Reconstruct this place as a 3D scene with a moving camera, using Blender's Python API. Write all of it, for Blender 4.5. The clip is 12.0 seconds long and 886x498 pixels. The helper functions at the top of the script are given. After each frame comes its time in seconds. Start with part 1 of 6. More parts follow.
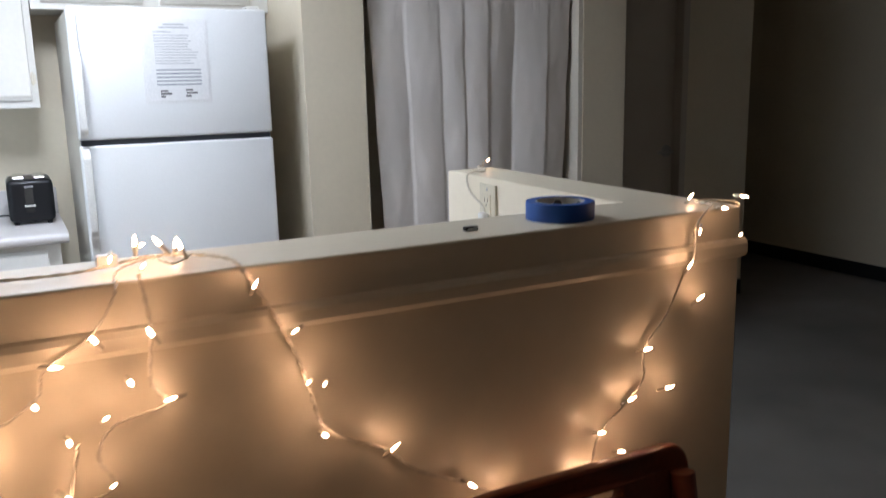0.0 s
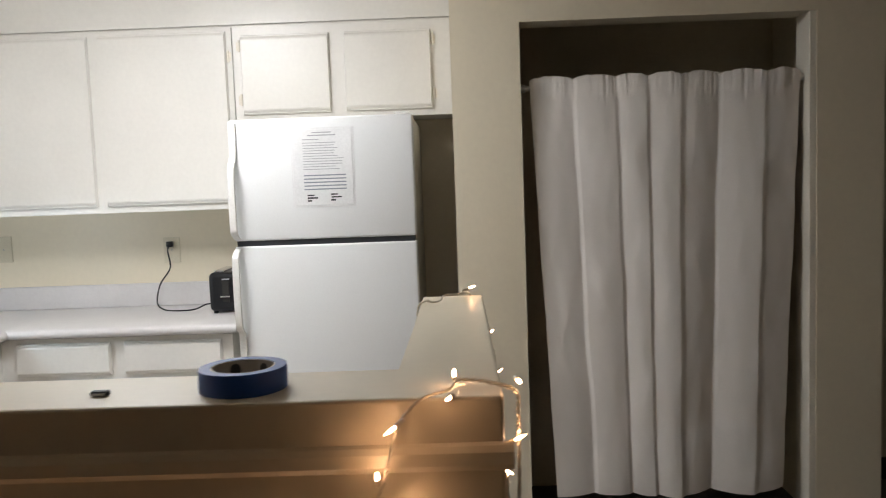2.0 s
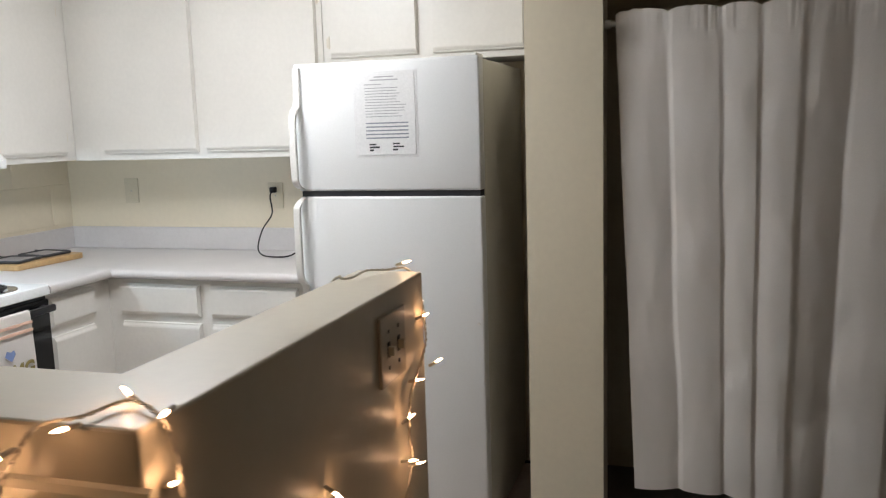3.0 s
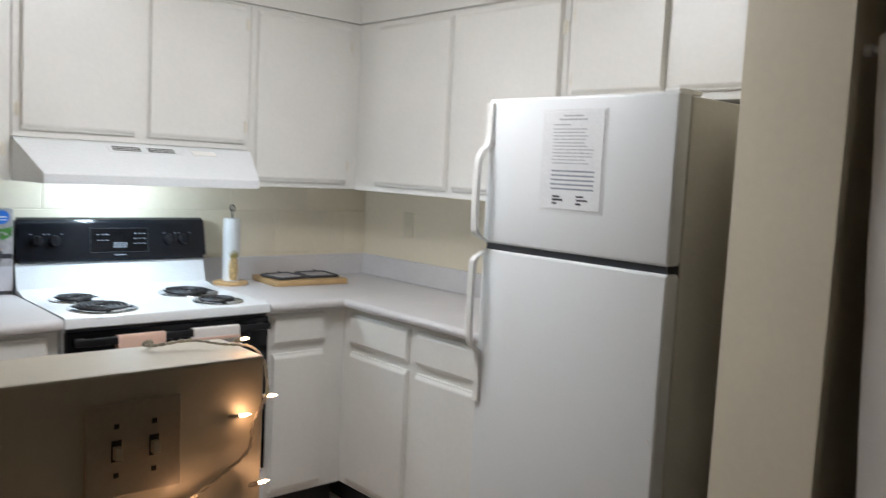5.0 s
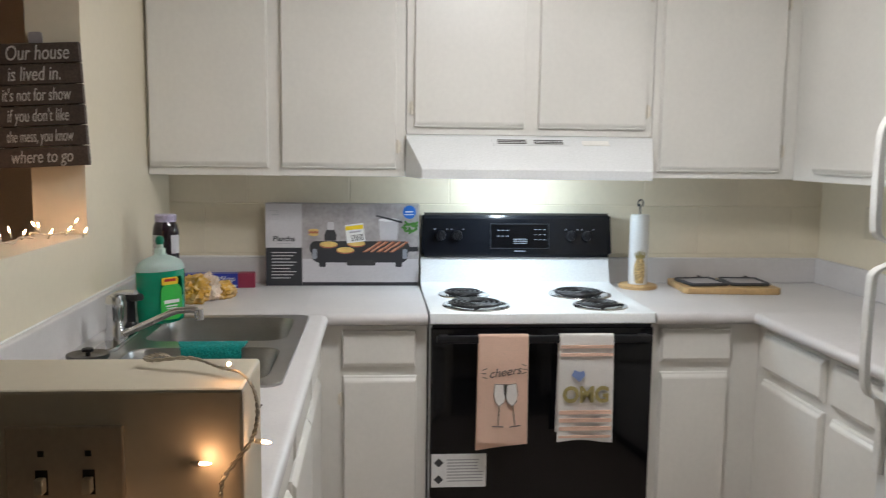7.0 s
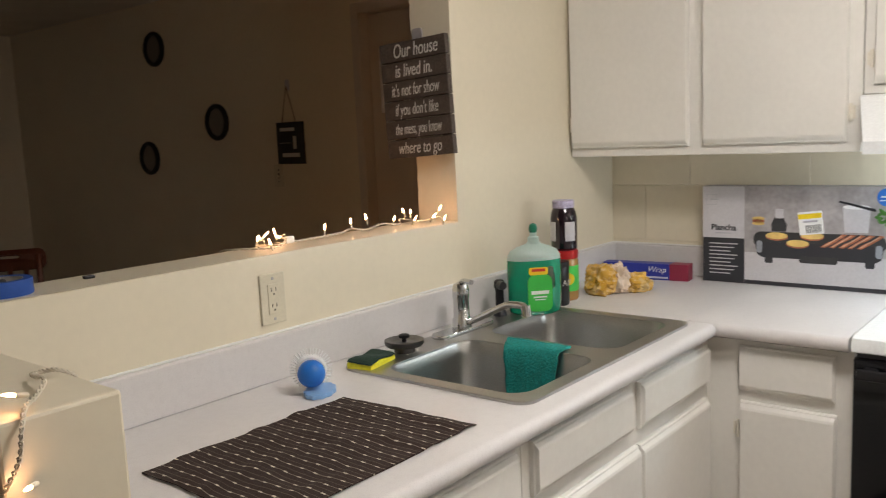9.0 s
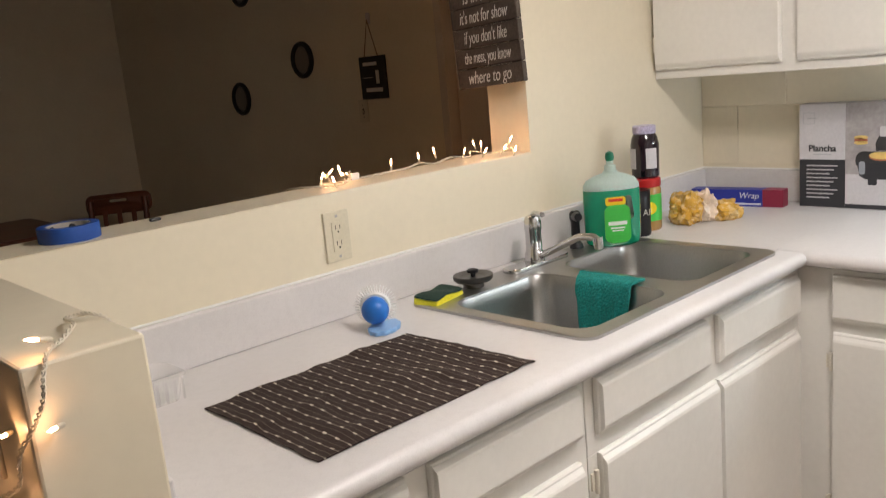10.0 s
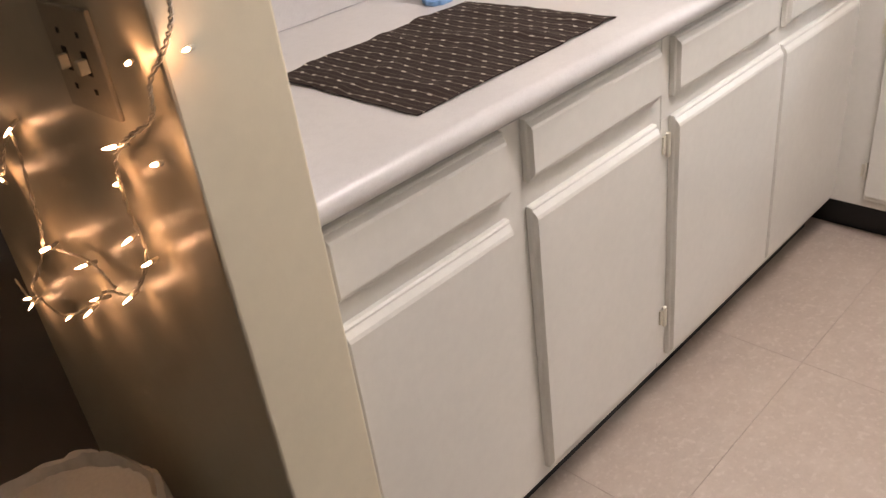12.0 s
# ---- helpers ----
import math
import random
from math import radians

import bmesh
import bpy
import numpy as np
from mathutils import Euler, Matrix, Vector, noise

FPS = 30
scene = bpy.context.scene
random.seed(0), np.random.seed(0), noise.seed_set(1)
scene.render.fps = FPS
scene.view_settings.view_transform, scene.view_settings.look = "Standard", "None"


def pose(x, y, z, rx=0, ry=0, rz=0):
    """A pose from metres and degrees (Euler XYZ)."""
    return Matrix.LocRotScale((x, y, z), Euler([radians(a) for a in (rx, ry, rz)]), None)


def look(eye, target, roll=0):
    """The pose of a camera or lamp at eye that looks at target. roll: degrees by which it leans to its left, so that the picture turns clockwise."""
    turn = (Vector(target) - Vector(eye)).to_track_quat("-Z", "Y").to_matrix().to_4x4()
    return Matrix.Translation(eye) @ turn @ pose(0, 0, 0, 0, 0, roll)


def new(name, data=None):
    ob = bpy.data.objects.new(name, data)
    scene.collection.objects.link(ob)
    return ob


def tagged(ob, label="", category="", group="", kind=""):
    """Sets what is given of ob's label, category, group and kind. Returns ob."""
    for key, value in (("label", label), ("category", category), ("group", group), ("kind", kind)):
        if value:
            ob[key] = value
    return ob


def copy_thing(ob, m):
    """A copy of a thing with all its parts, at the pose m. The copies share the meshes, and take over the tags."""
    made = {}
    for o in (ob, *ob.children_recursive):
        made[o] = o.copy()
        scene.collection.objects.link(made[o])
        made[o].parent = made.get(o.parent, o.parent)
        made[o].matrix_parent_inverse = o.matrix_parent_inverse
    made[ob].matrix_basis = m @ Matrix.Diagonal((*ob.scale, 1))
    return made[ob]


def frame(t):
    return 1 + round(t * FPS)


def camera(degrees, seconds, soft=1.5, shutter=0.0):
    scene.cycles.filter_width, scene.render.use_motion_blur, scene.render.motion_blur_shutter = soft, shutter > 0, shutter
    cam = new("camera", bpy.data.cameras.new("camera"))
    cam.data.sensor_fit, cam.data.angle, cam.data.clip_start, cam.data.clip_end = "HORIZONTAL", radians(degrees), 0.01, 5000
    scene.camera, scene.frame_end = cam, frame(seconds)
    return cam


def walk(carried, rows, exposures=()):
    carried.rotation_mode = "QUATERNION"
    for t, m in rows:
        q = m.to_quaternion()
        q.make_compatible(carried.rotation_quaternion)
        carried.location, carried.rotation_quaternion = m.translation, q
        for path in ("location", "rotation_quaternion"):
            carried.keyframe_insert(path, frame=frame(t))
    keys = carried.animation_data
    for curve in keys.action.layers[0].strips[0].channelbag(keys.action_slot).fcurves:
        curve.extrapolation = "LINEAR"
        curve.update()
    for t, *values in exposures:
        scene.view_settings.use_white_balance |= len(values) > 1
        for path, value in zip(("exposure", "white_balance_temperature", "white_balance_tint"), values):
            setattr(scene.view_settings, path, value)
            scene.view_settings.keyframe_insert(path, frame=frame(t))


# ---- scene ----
cam = camera(56.2, 12.0, 1.1, 0.3)
PATH = [
    (0, (0.275, 0.369, 1.419), (1.18, 2.108, 1.021), -1.3),
    (0.5, (0.522, 0.362, 1.43), (1.263, 2.207, 1.210), -0.8),
    (1, (0.776, 0.27, 1.445), (1.289, 2.195, 1.266), -0.5),
    (1.5, (1.043, 0.292, 1.437), (1.226, 2.277, 1.269), -1.7),
    (2, (1.322, 0.426, 1.454), (1.28, 2.418, 1.281), -2.1),
    (2.5, (1.599, 0.568, 1.467), (1.263, 2.524, 1.224), -2.6),
    (4.5, (2.276, 1.475, 1.442), (1.091, 3.056, 1.132), 2.8),
    (5, (2.337, 1.626, 1.457), (0.853, 2.954, 1.272), 2.9),
    (5.5, (2.429, 1.756, 1.461), (0.704, 2.755, 1.304), 2.9),
    (6, (2.458, 1.891, 1.443), (0.59, 2.579, 1.253), 1.9),
    (6.5, (2.325, 2.104, 1.46), (0.395, 2.593, 1.27), 2.4),
    (7, (2.201, 2.318, 1.441), (0.221, 2.48, 1.21), 0.7),
    (7.5, (2.117, 2.545, 1.449), (0.149, 2.315, 1.177), -0.7),
    (9.5, (1.588, 3.02, 1.448), (0.193, 1.624, 1.128), -4.0),
    (10, (1.577, 3.023, 1.441), (0.246, 1.589, 1.023), -5.3),
    (10.5, (1.588, 2.963, 1.424), (0.281, 1.562, 0.852), -6.2),
    (11, (1.617, 2.926, 1.395), (0.347, 1.575, 0.646), -6.9),
    (11.5, (1.646, 2.903, 1.363), (0.437, 1.607, 0.435), -7.7),
    (12, (1.695, 2.879, 1.334), (0.537, 1.607, 0.314), -7.9),
]

EXPOSURES = [(0.0, 0.03, 5550, 10), (0.5, -0.25, 5650, 10), (1.0, 0.22, 5850, 10), (1.5, 0.78, 6300, 10), (2.0, -0.12, 6350, 10), (2.5, -0.18, 6300, 10), (4.5, -0.14, 6200, 10), (5.0, -0.5, 6150, 10), (5.5, -0.54, 6000, 10), (6.0, -0.56, 6100, 10), (6.5, -0.50, 6300, 10), (7.0, -0.55, 6400, 10), (7.7, -0.53, 6550, 10), (9.5, -0.18, 7000, 13), (10.0, -0.06, 6950, 14), (10.5, -0.04, 6950, 15), (11.0, -0.10, 7050, 16), (11.5, -0.08, 7050, 18), (12.0, -0.02, 7100, 19)]
walk(cam, [(t, look(eye, target, roll)) for t, eye, target, roll in PATH], EXPOSURES)

# ---- world and lamps ----
world = bpy.data.worlds.new("night")
world.use_nodes = True
world.node_tree.nodes["Background"].inputs[0].default_value = (0.012, 0.014, 0.02, 1)
world.node_tree.nodes["Background"].inputs[1].default_value = 0.3
scene.world = world

KITCHEN_GLOW, HOOD_WATTS, BULB_GLOW = 38.0, 8.5, 80.0


hood_data = bpy.data.lights.new("hood_lamp", "POINT")
hood_data.energy, hood_data.color, hood_data.shadow_soft_size = HOOD_WATTS, (0.74, 0.89, 1.0), 0.03
hood_lamp = new("hood_lamp", hood_data)
hood_lamp.location = (-0.84, 2.84, 1.318)

# ---- materials ----


def mat(name, colour, rough=0.5, metal=0.0, big=(3.0, 0.08), fine=(140.0, 0.05), bump=0.05, bump_scale=220.0, coat=0.0,
        glow=0.0, clear=0.0, per_piece=0.0, rough_var=0.08, spec=0.5):
    """A surface with broad stains, fine grain and a little relief."""
    m = bpy.data.materials.new(name)
    m.use_nodes = True
    t = m.node_tree
    b = t.nodes["Principled BSDF"]
    co = t.nodes.new("ShaderNodeTexCoord")

    def noise_at(scale, detail):
        n = t.nodes.new("ShaderNodeTexNoise")
        n.inputs["Scale"].default_value, n.inputs["Detail"].default_value = scale, detail
        t.links.new(co.outputs["Object"], n.inputs["Vector"])
        return n

    n1, n2 = noise_at(big[0], 4), noise_at(fine[0], 2)
    last = None
    for n, amount in ((n1, big[1]), (n2, fine[1])):
        r = t.nodes.new("ShaderNodeMapRange")
        r.inputs["From Min"].default_value, r.inputs["From Max"].default_value = 0.25, 0.75
        r.inputs["To Min"].default_value, r.inputs["To Max"].default_value = 1 - amount, 1 + amount
        t.links.new(n.outputs["Fac"], r.inputs["Value"])
        if last is None:
            last = r.outputs[0]
        else:
            mul = t.nodes.new("ShaderNodeMath")
            mul.operation = "MULTIPLY"
            t.links.new(last, mul.inputs[0]), t.links.new(r.outputs[0], mul.inputs[1])
            last = mul.outputs[0]
    if per_piece:
        info = t.nodes.new("ShaderNodeObjectInfo")
        r = t.nodes.new("ShaderNodeMapRange")
        r.inputs["To Min"].default_value, r.inputs["To Max"].default_value = 1 - per_piece, 1 + per_piece
        t.links.new(info.outputs["Random"], r.inputs["Value"])
        mul = t.nodes.new("ShaderNodeMath")
        mul.operation = "MULTIPLY"
        t.links.new(last, mul.inputs[0]), t.links.new(r.outputs[0], mul.inputs[1])
        last = mul.outputs[0]
    mix = t.nodes.new("ShaderNodeVectorMath")
    mix.operation = "SCALE"
    mix.inputs[0].default_value = colour
    t.links.new(last, mix.inputs["Scale"])
    t.links.new(mix.outputs[0], b.inputs["Base Color"])
    rr = t.nodes.new("ShaderNodeMapRange")
    low, high = max(0.02, rough - rough_var), min(1, rough + rough_var)
    if low < 0.285 < high:
        low, high = (0.29, max(high, 0.33)) if rough >= 0.25 else (low, 0.26)
    rr.inputs["To Min"].default_value, rr.inputs["To Max"].default_value = low, high
    t.links.new(n1.outputs["Fac"], rr.inputs["Value"])
    t.links.new(rr.outputs[0], b.inputs["Roughness"])
    b.inputs["Metallic"].default_value = metal
    b.inputs["Coat Weight"].default_value = coat
    b.inputs["Specular IOR Level"].default_value = spec
    if clear:
        b.inputs["Transmission Weight"].default_value = clear
        b.inputs["IOR"].default_value = 1.45
    if glow:
        b.inputs["Emission Color"].default_value = (*colour, 1)
        b.inputs["Emission Strength"].default_value = glow
    if bump:
        nb = noise_at(bump_scale, 3)
        bu = t.nodes.new("ShaderNodeBump")
        bu.inputs["Strength"].default_value, bu.inputs["Distance"].default_value = bump, 0.004
        t.links.new(nb.outputs["Fac"], bu.inputs["Height"])
        t.links.new(bu.outputs[0], b.inputs["Normal"])
    return m


def speckled(name, base, dots, scale=260.0, amount=0.5, rough=0.35, vein_scale=22.0, vein=0.3, per_piece=0.0, bump=0.02):
    """Laminate or vinyl: a base colour with flecks and soft clouds."""
    m = mat(name, base, rough, big=(5.0, 0.05), fine=(scale * 1.7, 0.04), bump=bump, bump_scale=60, per_piece=per_piece)
    t = m.node_tree
    b = t.nodes["Principled BSDF"]
    was = b.inputs["Base Color"].links[0].from_socket
    co = t.nodes.new("ShaderNodeTexCoord")
    mixed = was
    for sc, thr, amt in ((scale, 0.62, amount), (vein_scale, 0.55, vein)):
        n = t.nodes.new("ShaderNodeTexNoise")
        n.inputs["Scale"].default_value, n.inputs["Detail"].default_value = sc, 5
        r = t.nodes.new("ShaderNodeMapRange")
        r.inputs["From Min"].default_value, r.inputs["From Max"].default_value, r.inputs["To Max"].default_value = thr - 0.07, thr + 0.07, amt
        mx = t.nodes.new("ShaderNodeMix")
        mx.data_type = "RGBA"
        t.links.new(co.outputs["Object"], n.inputs["Vector"])
        t.links.new(n.outputs["Fac"], r.inputs["Value"])
        t.links.new(r.outputs[0], mx.inputs["Factor"])
        t.links.new(mixed, mx.inputs["A"])
        mx.inputs["B"].default_value = (*dots, 1)
        mixed = mx.outputs["Result"]
    t.links.new(mixed, b.inputs["Base Color"])
    return m


M = {
    "wall": mat("cream_wall_paint", (0.76, 0.685, 0.535), 0.38, big=(1.3, 0.05), fine=(45, 0.02), bump=0.05, bump_scale=90),
    "ceiling": mat("ceiling_paint", (0.80, 0.78, 0.72), 0.8, bump=0.35, bump_scale=90),
    "cabinet": mat("white_cabinet_paint", (0.80, 0.78, 0.735), 0.30, big=(2.2, 0.05), fine=(60, 0.02), bump=0.05, bump_scale=75),
    "trim": mat("white_trim_paint", (0.78, 0.73, 0.63), 0.3, bump=0.04, bump_scale=90),
    "counter": speckled("grey_laminate", (0.66, 0.635, 0.63), (0.50, 0.47, 0.47), 330, 0.35, 0.32, 60, 0.12),
    "vinyl": speckled("beige_vinyl_tile", (0.56, 0.455, 0.385), (0.69, 0.595, 0.525), 75, 0.5, 0.30, 24, 0.22, per_piece=0.03),
    "carpet": mat("dark_carpet", (0.225, 0.21, 0.19), 0.95, big=(2.0, 0.2), fine=(500, 0.4), bump=0.9, bump_scale=600),
    "cove": mat("black_vinyl_base", (0.012, 0.012, 0.013), 0.45),
    "fridge": mat("white_fridge_enamel", (0.80, 0.81, 0.81), 0.28, big=(1.2, 0.02), fine=(300, 0.02), bump=0.16, bump_scale=420),
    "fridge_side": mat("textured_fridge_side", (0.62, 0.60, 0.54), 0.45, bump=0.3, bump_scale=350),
    "plastic": mat("white_plastic", (0.80, 0.79, 0.76), 0.25),
    "gasket": mat("dark_gasket", (0.03, 0.033, 0.04), 0.5),
    "chrome": mat("chrome", (0.60, 0.60, 0.60), 0.14, 1.0, rough_var=0.05, bump=0.0),
    "steel": mat("brushed_steel", (0.44, 0.435, 0.425), 0.31, 1.0, big=(6, 0.10), fine=(420, 0.12), bump=0.06, bump_scale=300, rough_var=0.05),
    "enamel": mat("white_stove_enamel", (0.83, 0.85, 0.86), 0.14, big=(1.5, 0.02), bump=0.02, coat=0.3),
    "black_glass": mat("black_stove_glass", (0.004, 0.004, 0.005), 0.08, bump=0.0, rough_var=0.03, spec=0.28),
    "black": mat("black_plastic", (0.012, 0.012, 0.014), 0.26, spec=0.3),
    "panel": mat("glossy_black_panel", (0.006, 0.007, 0.010), 0.14, bump=0.0, rough_var=0.03, spec=0.3),
    "mark": mat("grey_marking", (0.28, 0.30, 0.34), 0.5),
    "coil": mat("burner_coil", (0.025, 0.024, 0.026), 0.5, 0.3),
    "curtain": mat("white_curtain_cloth", (0.86, 0.82, 0.775), 0.85, big=(2.5, 0.05), fine=(600, 0.08), bump=0.3, bump_scale=700),
    "ivory": mat("ivory_plate_plastic", (0.66, 0.60, 0.46), 0.35),
    "dark_plate": mat("brown_switch_plate", (0.52, 0.45, 0.34), 0.4),
    "slot": mat("dark_slot", (0.02, 0.018, 0.015), 0.6),
    "paper": mat("white_paper", (0.80, 0.80, 0.80), 0.35, bump=0.02, coat=0.5),
    "ink": mat("black_ink", (0.05, 0.05, 0.055), 0.6),
    "grey_ink": mat("grey_ink", (0.42, 0.42, 0.44), 0.6),
    "wood_dark": mat("red_brown_wood", (0.16, 0.045, 0.022), 0.32, big=(9, 0.25), fine=(120, 0.15), bump=0.05),
    "sign_wood": mat("weathered_dark_wood", (0.072, 0.054, 0.043), 0.7, big=(14, 0.25), fine=(160, 0.3), bump=0.35, bump_scale=120),
    "door": mat("tan_door_paint", (0.60, 0.54, 0.47), 0.45, big=(2, 0.06)),
    "blue": mat("blue_tape", (0.01, 0.075, 0.35), 0.5),
    "wire": mat("white_wire", (0.62, 0.56, 0.45), 0.4),
    "bulb": mat("warm_bulb", (1.0, 0.55, 0.285), 0.2, bump=0.0, big=(3, 0.0), fine=(3, 0.0), glow=BULB_GLOW),
    "diffuser": mat("lit_diffuser", (0.98, 0.97, 0.97), 0.4, bump=0.0, big=(3, 0.0), fine=(3, 0.0), glow=KITCHEN_GLOW),
    "pale_wood": mat("pale_wood", (0.55, 0.36, 0.17), 0.45, big=(8, 0.15), fine=(90, 0.1)),
    "bag": mat("white_bin_bag", (0.68, 0.66, 0.62), 0.4, big=(12, 0.06), bump=0.5, bump_scale=40),
}

# ---- mesh helpers ----
origin = {}


def thing(name, base, label, category, group="", kind=""):
    e = new(name)
    e.empty_display_size = 0.1
    e.location = base
    origin[e] = Vector(base)
    return tagged(e, label, category, group, kind)


def part(name, bm, material, parent=None, label="", smooth=False):
    """Links a bmesh, modelled at its place in the world, as one mesh."""
    bmesh.ops.recalc_face_normals(bm, faces=bm.faces)
    o = origin.get(parent, Vector((0, 0, 0)))
    bmesh.ops.translate(bm, verts=bm.verts, vec=-o)
    me = bpy.data.meshes.new(name)
    bm.to_mesh(me)
    bm.free()
    for m in material if isinstance(material, (list, tuple)) else [material]:
        me.materials.append(m)
    if smooth:
        me.polygons.foreach_set("use_smooth", [True] * len(me.polygons))
        me.set_sharp_from_angle(angle=radians(38))
    ob = new(name, me)
    ob.parent = parent
    origin[ob] = o
    if label:
        ob["label"] = label
    return ob


def structure(name, bm, material, label="", category=""):
    ob = part(name, bm, material)
    return tagged(ob, label, category or name.split("_")[0], kind="structure")


def B():
    return bmesh.new()


def box(bm, x0, x1, y0, y1, z0, z1, bevel=0.0, seg=2):
    r = bmesh.ops.create_cube(bm, size=1)
    bmesh.ops.scale(bm, verts=r["verts"], vec=(abs(x1 - x0), abs(y1 - y0), abs(z1 - z0)))
    bmesh.ops.translate(bm, verts=r["verts"], vec=((x0 + x1) / 2, (y0 + y1) / 2, (z0 + z1) / 2))
    if bevel:
        edges = list({e for v in r["verts"] for e in v.link_edges})
        bmesh.ops.bevel(bm, geom=edges, offset=bevel, segments=seg, profile=0.5, affect="EDGES")
    return bm


def cone(bm, p0, p1, r0, r1, seg=20, caps=True):
    p0, p1 = Vector(p0), Vector(p1)
    d = p1 - p0
    q = d.to_track_quat("Z", "Y").to_matrix().to_4x4()
    bmesh.ops.create_cone(bm, cap_ends=caps, cap_tris=False, segments=seg, radius1=r0, radius2=r1, depth=d.length,
                          matrix=Matrix.Translation((p0 + p1) / 2) @ q)
    return bm


def lathe(bm, profile, at, seg=28, squash=(1, 1), turn=0.0):
    """A turned shape: profile of (radius, height)."""
    c, s = math.cos(radians(turn)), math.sin(radians(turn))
    rings = []
    for r, z in profile:
        ring = []
        for i in range(seg):
            a = 2 * math.pi * i / seg
            u, v = r * math.cos(a) * squash[0], r * math.sin(a) * squash[1]
            ring.append(bm.verts.new((at[0] + u * c - v * s, at[1] + u * s + v * c, at[2] + z)))
        rings.append(ring)
    for a, b in zip(rings, rings[1:]):
        for i in range(seg):
            j = (i + 1) % seg
            bm.faces.new((a[i], a[j], b[j], b[i]))
    bm.faces.new(rings[0][::-1]), bm.faces.new(rings[-1])
    return bm


def smooth_path(points, steps=6):
    p = [Vector(q) for q in points]
    p = [2 * p[0] - p[1]] + p + [2 * p[-1] - p[-2]]
    out = []
    for i in range(1, len(p) - 2):
        for k in range(steps):
            t = k / steps
            a, b, c, d = p[i - 1:i + 3]
            out.append(0.5 * (2 * b + (c - a) * t + (2 * a - 5 * b + 4 * c - d) * t * t + (3 * b - a - 3 * c + d) * t ** 3))
    return out + [p[-2]]


def tube(bm, points, r, seg=8, radii=None):
    rings = []
    n = len(points)
    for i, p in enumerate(points):
        d = (Vector(points[min(i + 1, n - 1)]) - Vector(points[max(i - 1, 0)])).normalized()
        side = d.cross(Vector((0.13, 0.29, 0.95))).normalized()
        up = side.cross(d)
        k = radii[i] if radii else r
        rings.append([bm.verts.new(Vector(p) + k * (math.cos(2 * math.pi * j / seg) * side + math.sin(2 * math.pi * j / seg) * up)) for j in range(seg)])
    for a, b in zip(rings, rings[1:]):
        for j in range(seg):
            bm.faces.new((a[j], a[(j + 1) % seg], b[(j + 1) % seg], b[j]))
    bm.faces.new(rings[0][::-1]), bm.faces.new(rings[-1])
    return bm


def extrude(bm, outline, axis, a, b):
    """A closed outline of two coordinates, drawn out along x, y or z from a to b."""
    def at(p, q, w):
        return {"x": (w, p, q), "y": (p, w, q), "z": (p, q, w)}[axis]
    r0 = [bm.verts.new(at(p, q, a)) for p, q in outline]
    r1 = [bm.verts.new(at(p, q, b)) for p, q in outline]
    n = len(outline)
    for i in range(n):
        bm.faces.new((r0[i], r0[(i + 1) % n], r1[(i + 1) % n], r1[i]))
    bm.faces.new(r0[::-1]), bm.faces.new(r1)
    return bm


def round_rect(x0, x1, y0, y1, r, seg=6):
    pts = []
    for cx, cy, a0 in ((x1 - r, y1 - r, 0), (x0 + r, y1 - r, 90), (x0 + r, y0 + r, 180), (x1 - r, y0 + r, 270)):
        for k in range(seg + 1):
            a = radians(a0 + 90 * k / seg)
            pts.append((cx + r * math.cos(a), cy + r * math.sin(a)))
    return pts


def plate(outer, holes, half, bevel=0.0):
    """A flat plate with holes through it, in the xy plane, as a bmesh."""
    cu = bpy.data.curves.new("plate", "CURVE")
    cu.dimensions, cu.fill_mode, cu.extrude, cu.bevel_depth, cu.bevel_resolution = "2D", "BOTH", half, bevel, 1
    for loop in (outer, *holes):
        sp = cu.splines.new("POLY")
        sp.points.add(len(loop) - 1)
        for p, (x, y) in zip(sp.points, loop):
            p.co = (x, y, 0, 1)
        sp.use_cyclic_u = True
    ob = bpy.data.objects.new("plate", cu)
    scene.collection.objects.link(ob)
    me = bpy.data.meshes.new_from_object(ob.evaluated_get(bpy.context.evaluated_depsgraph_get()))
    bpy.data.objects.remove(ob)
    bpy.data.curves.remove(cu)
    bm = B()
    bm.from_mesh(me)
    bpy.data.meshes.remove(me)
    return bm


def words(body, size, m, material, parent, name="lettering", thick=0.0004, shear=0.0, align="CENTER", wide=1.0, bold=0.0):
    cu = bpy.data.curves.new(name, "FONT")
    cu.body, cu.size, cu.extrude, cu.align_x, cu.align_y, cu.shear = body, size, thick, align, "CENTER", shear
    cu.offset = bold
    ob = bpy.data.objects.new(name, cu)
    scene.collection.objects.link(ob)
    me = bpy.data.meshes.new_from_object(ob.evaluated_get(bpy.context.evaluated_depsgraph_get()))
    bpy.data.objects.remove(ob)
    bpy.data.curves.remove(cu)
    bm = B()
    bm.from_mesh(me)
    bpy.data.meshes.remove(me)
    bmesh.ops.transform(bm, matrix=m @ Matrix.Diagonal((wide, 1, 1, 1)), verts=bm.verts)
    return part(name, bm, material, parent)


def facing(side, u, n, z):
    """A place on a front: u along it, n out from it. Fronts of the west, north and south rows, and of the end wall."""
    return {"W": (n, u, z), "E": (-n, u, z), "N": (u, -n, z), "S": (u, n, z)}[side]


def bars(name, material, parent, items, to_place, thick=0.0006):
    """Small flat bars (u0, u1, z0, z1) on a surface, each a part."""
    for u0, u1, z0, z1 in items:
        a, b = to_place(u0, 0, z0), to_place(u1, thick, z1)
        part(name, box(B(), a[0], b[0], a[1], b[1], a[2], b[2]), material, parent)


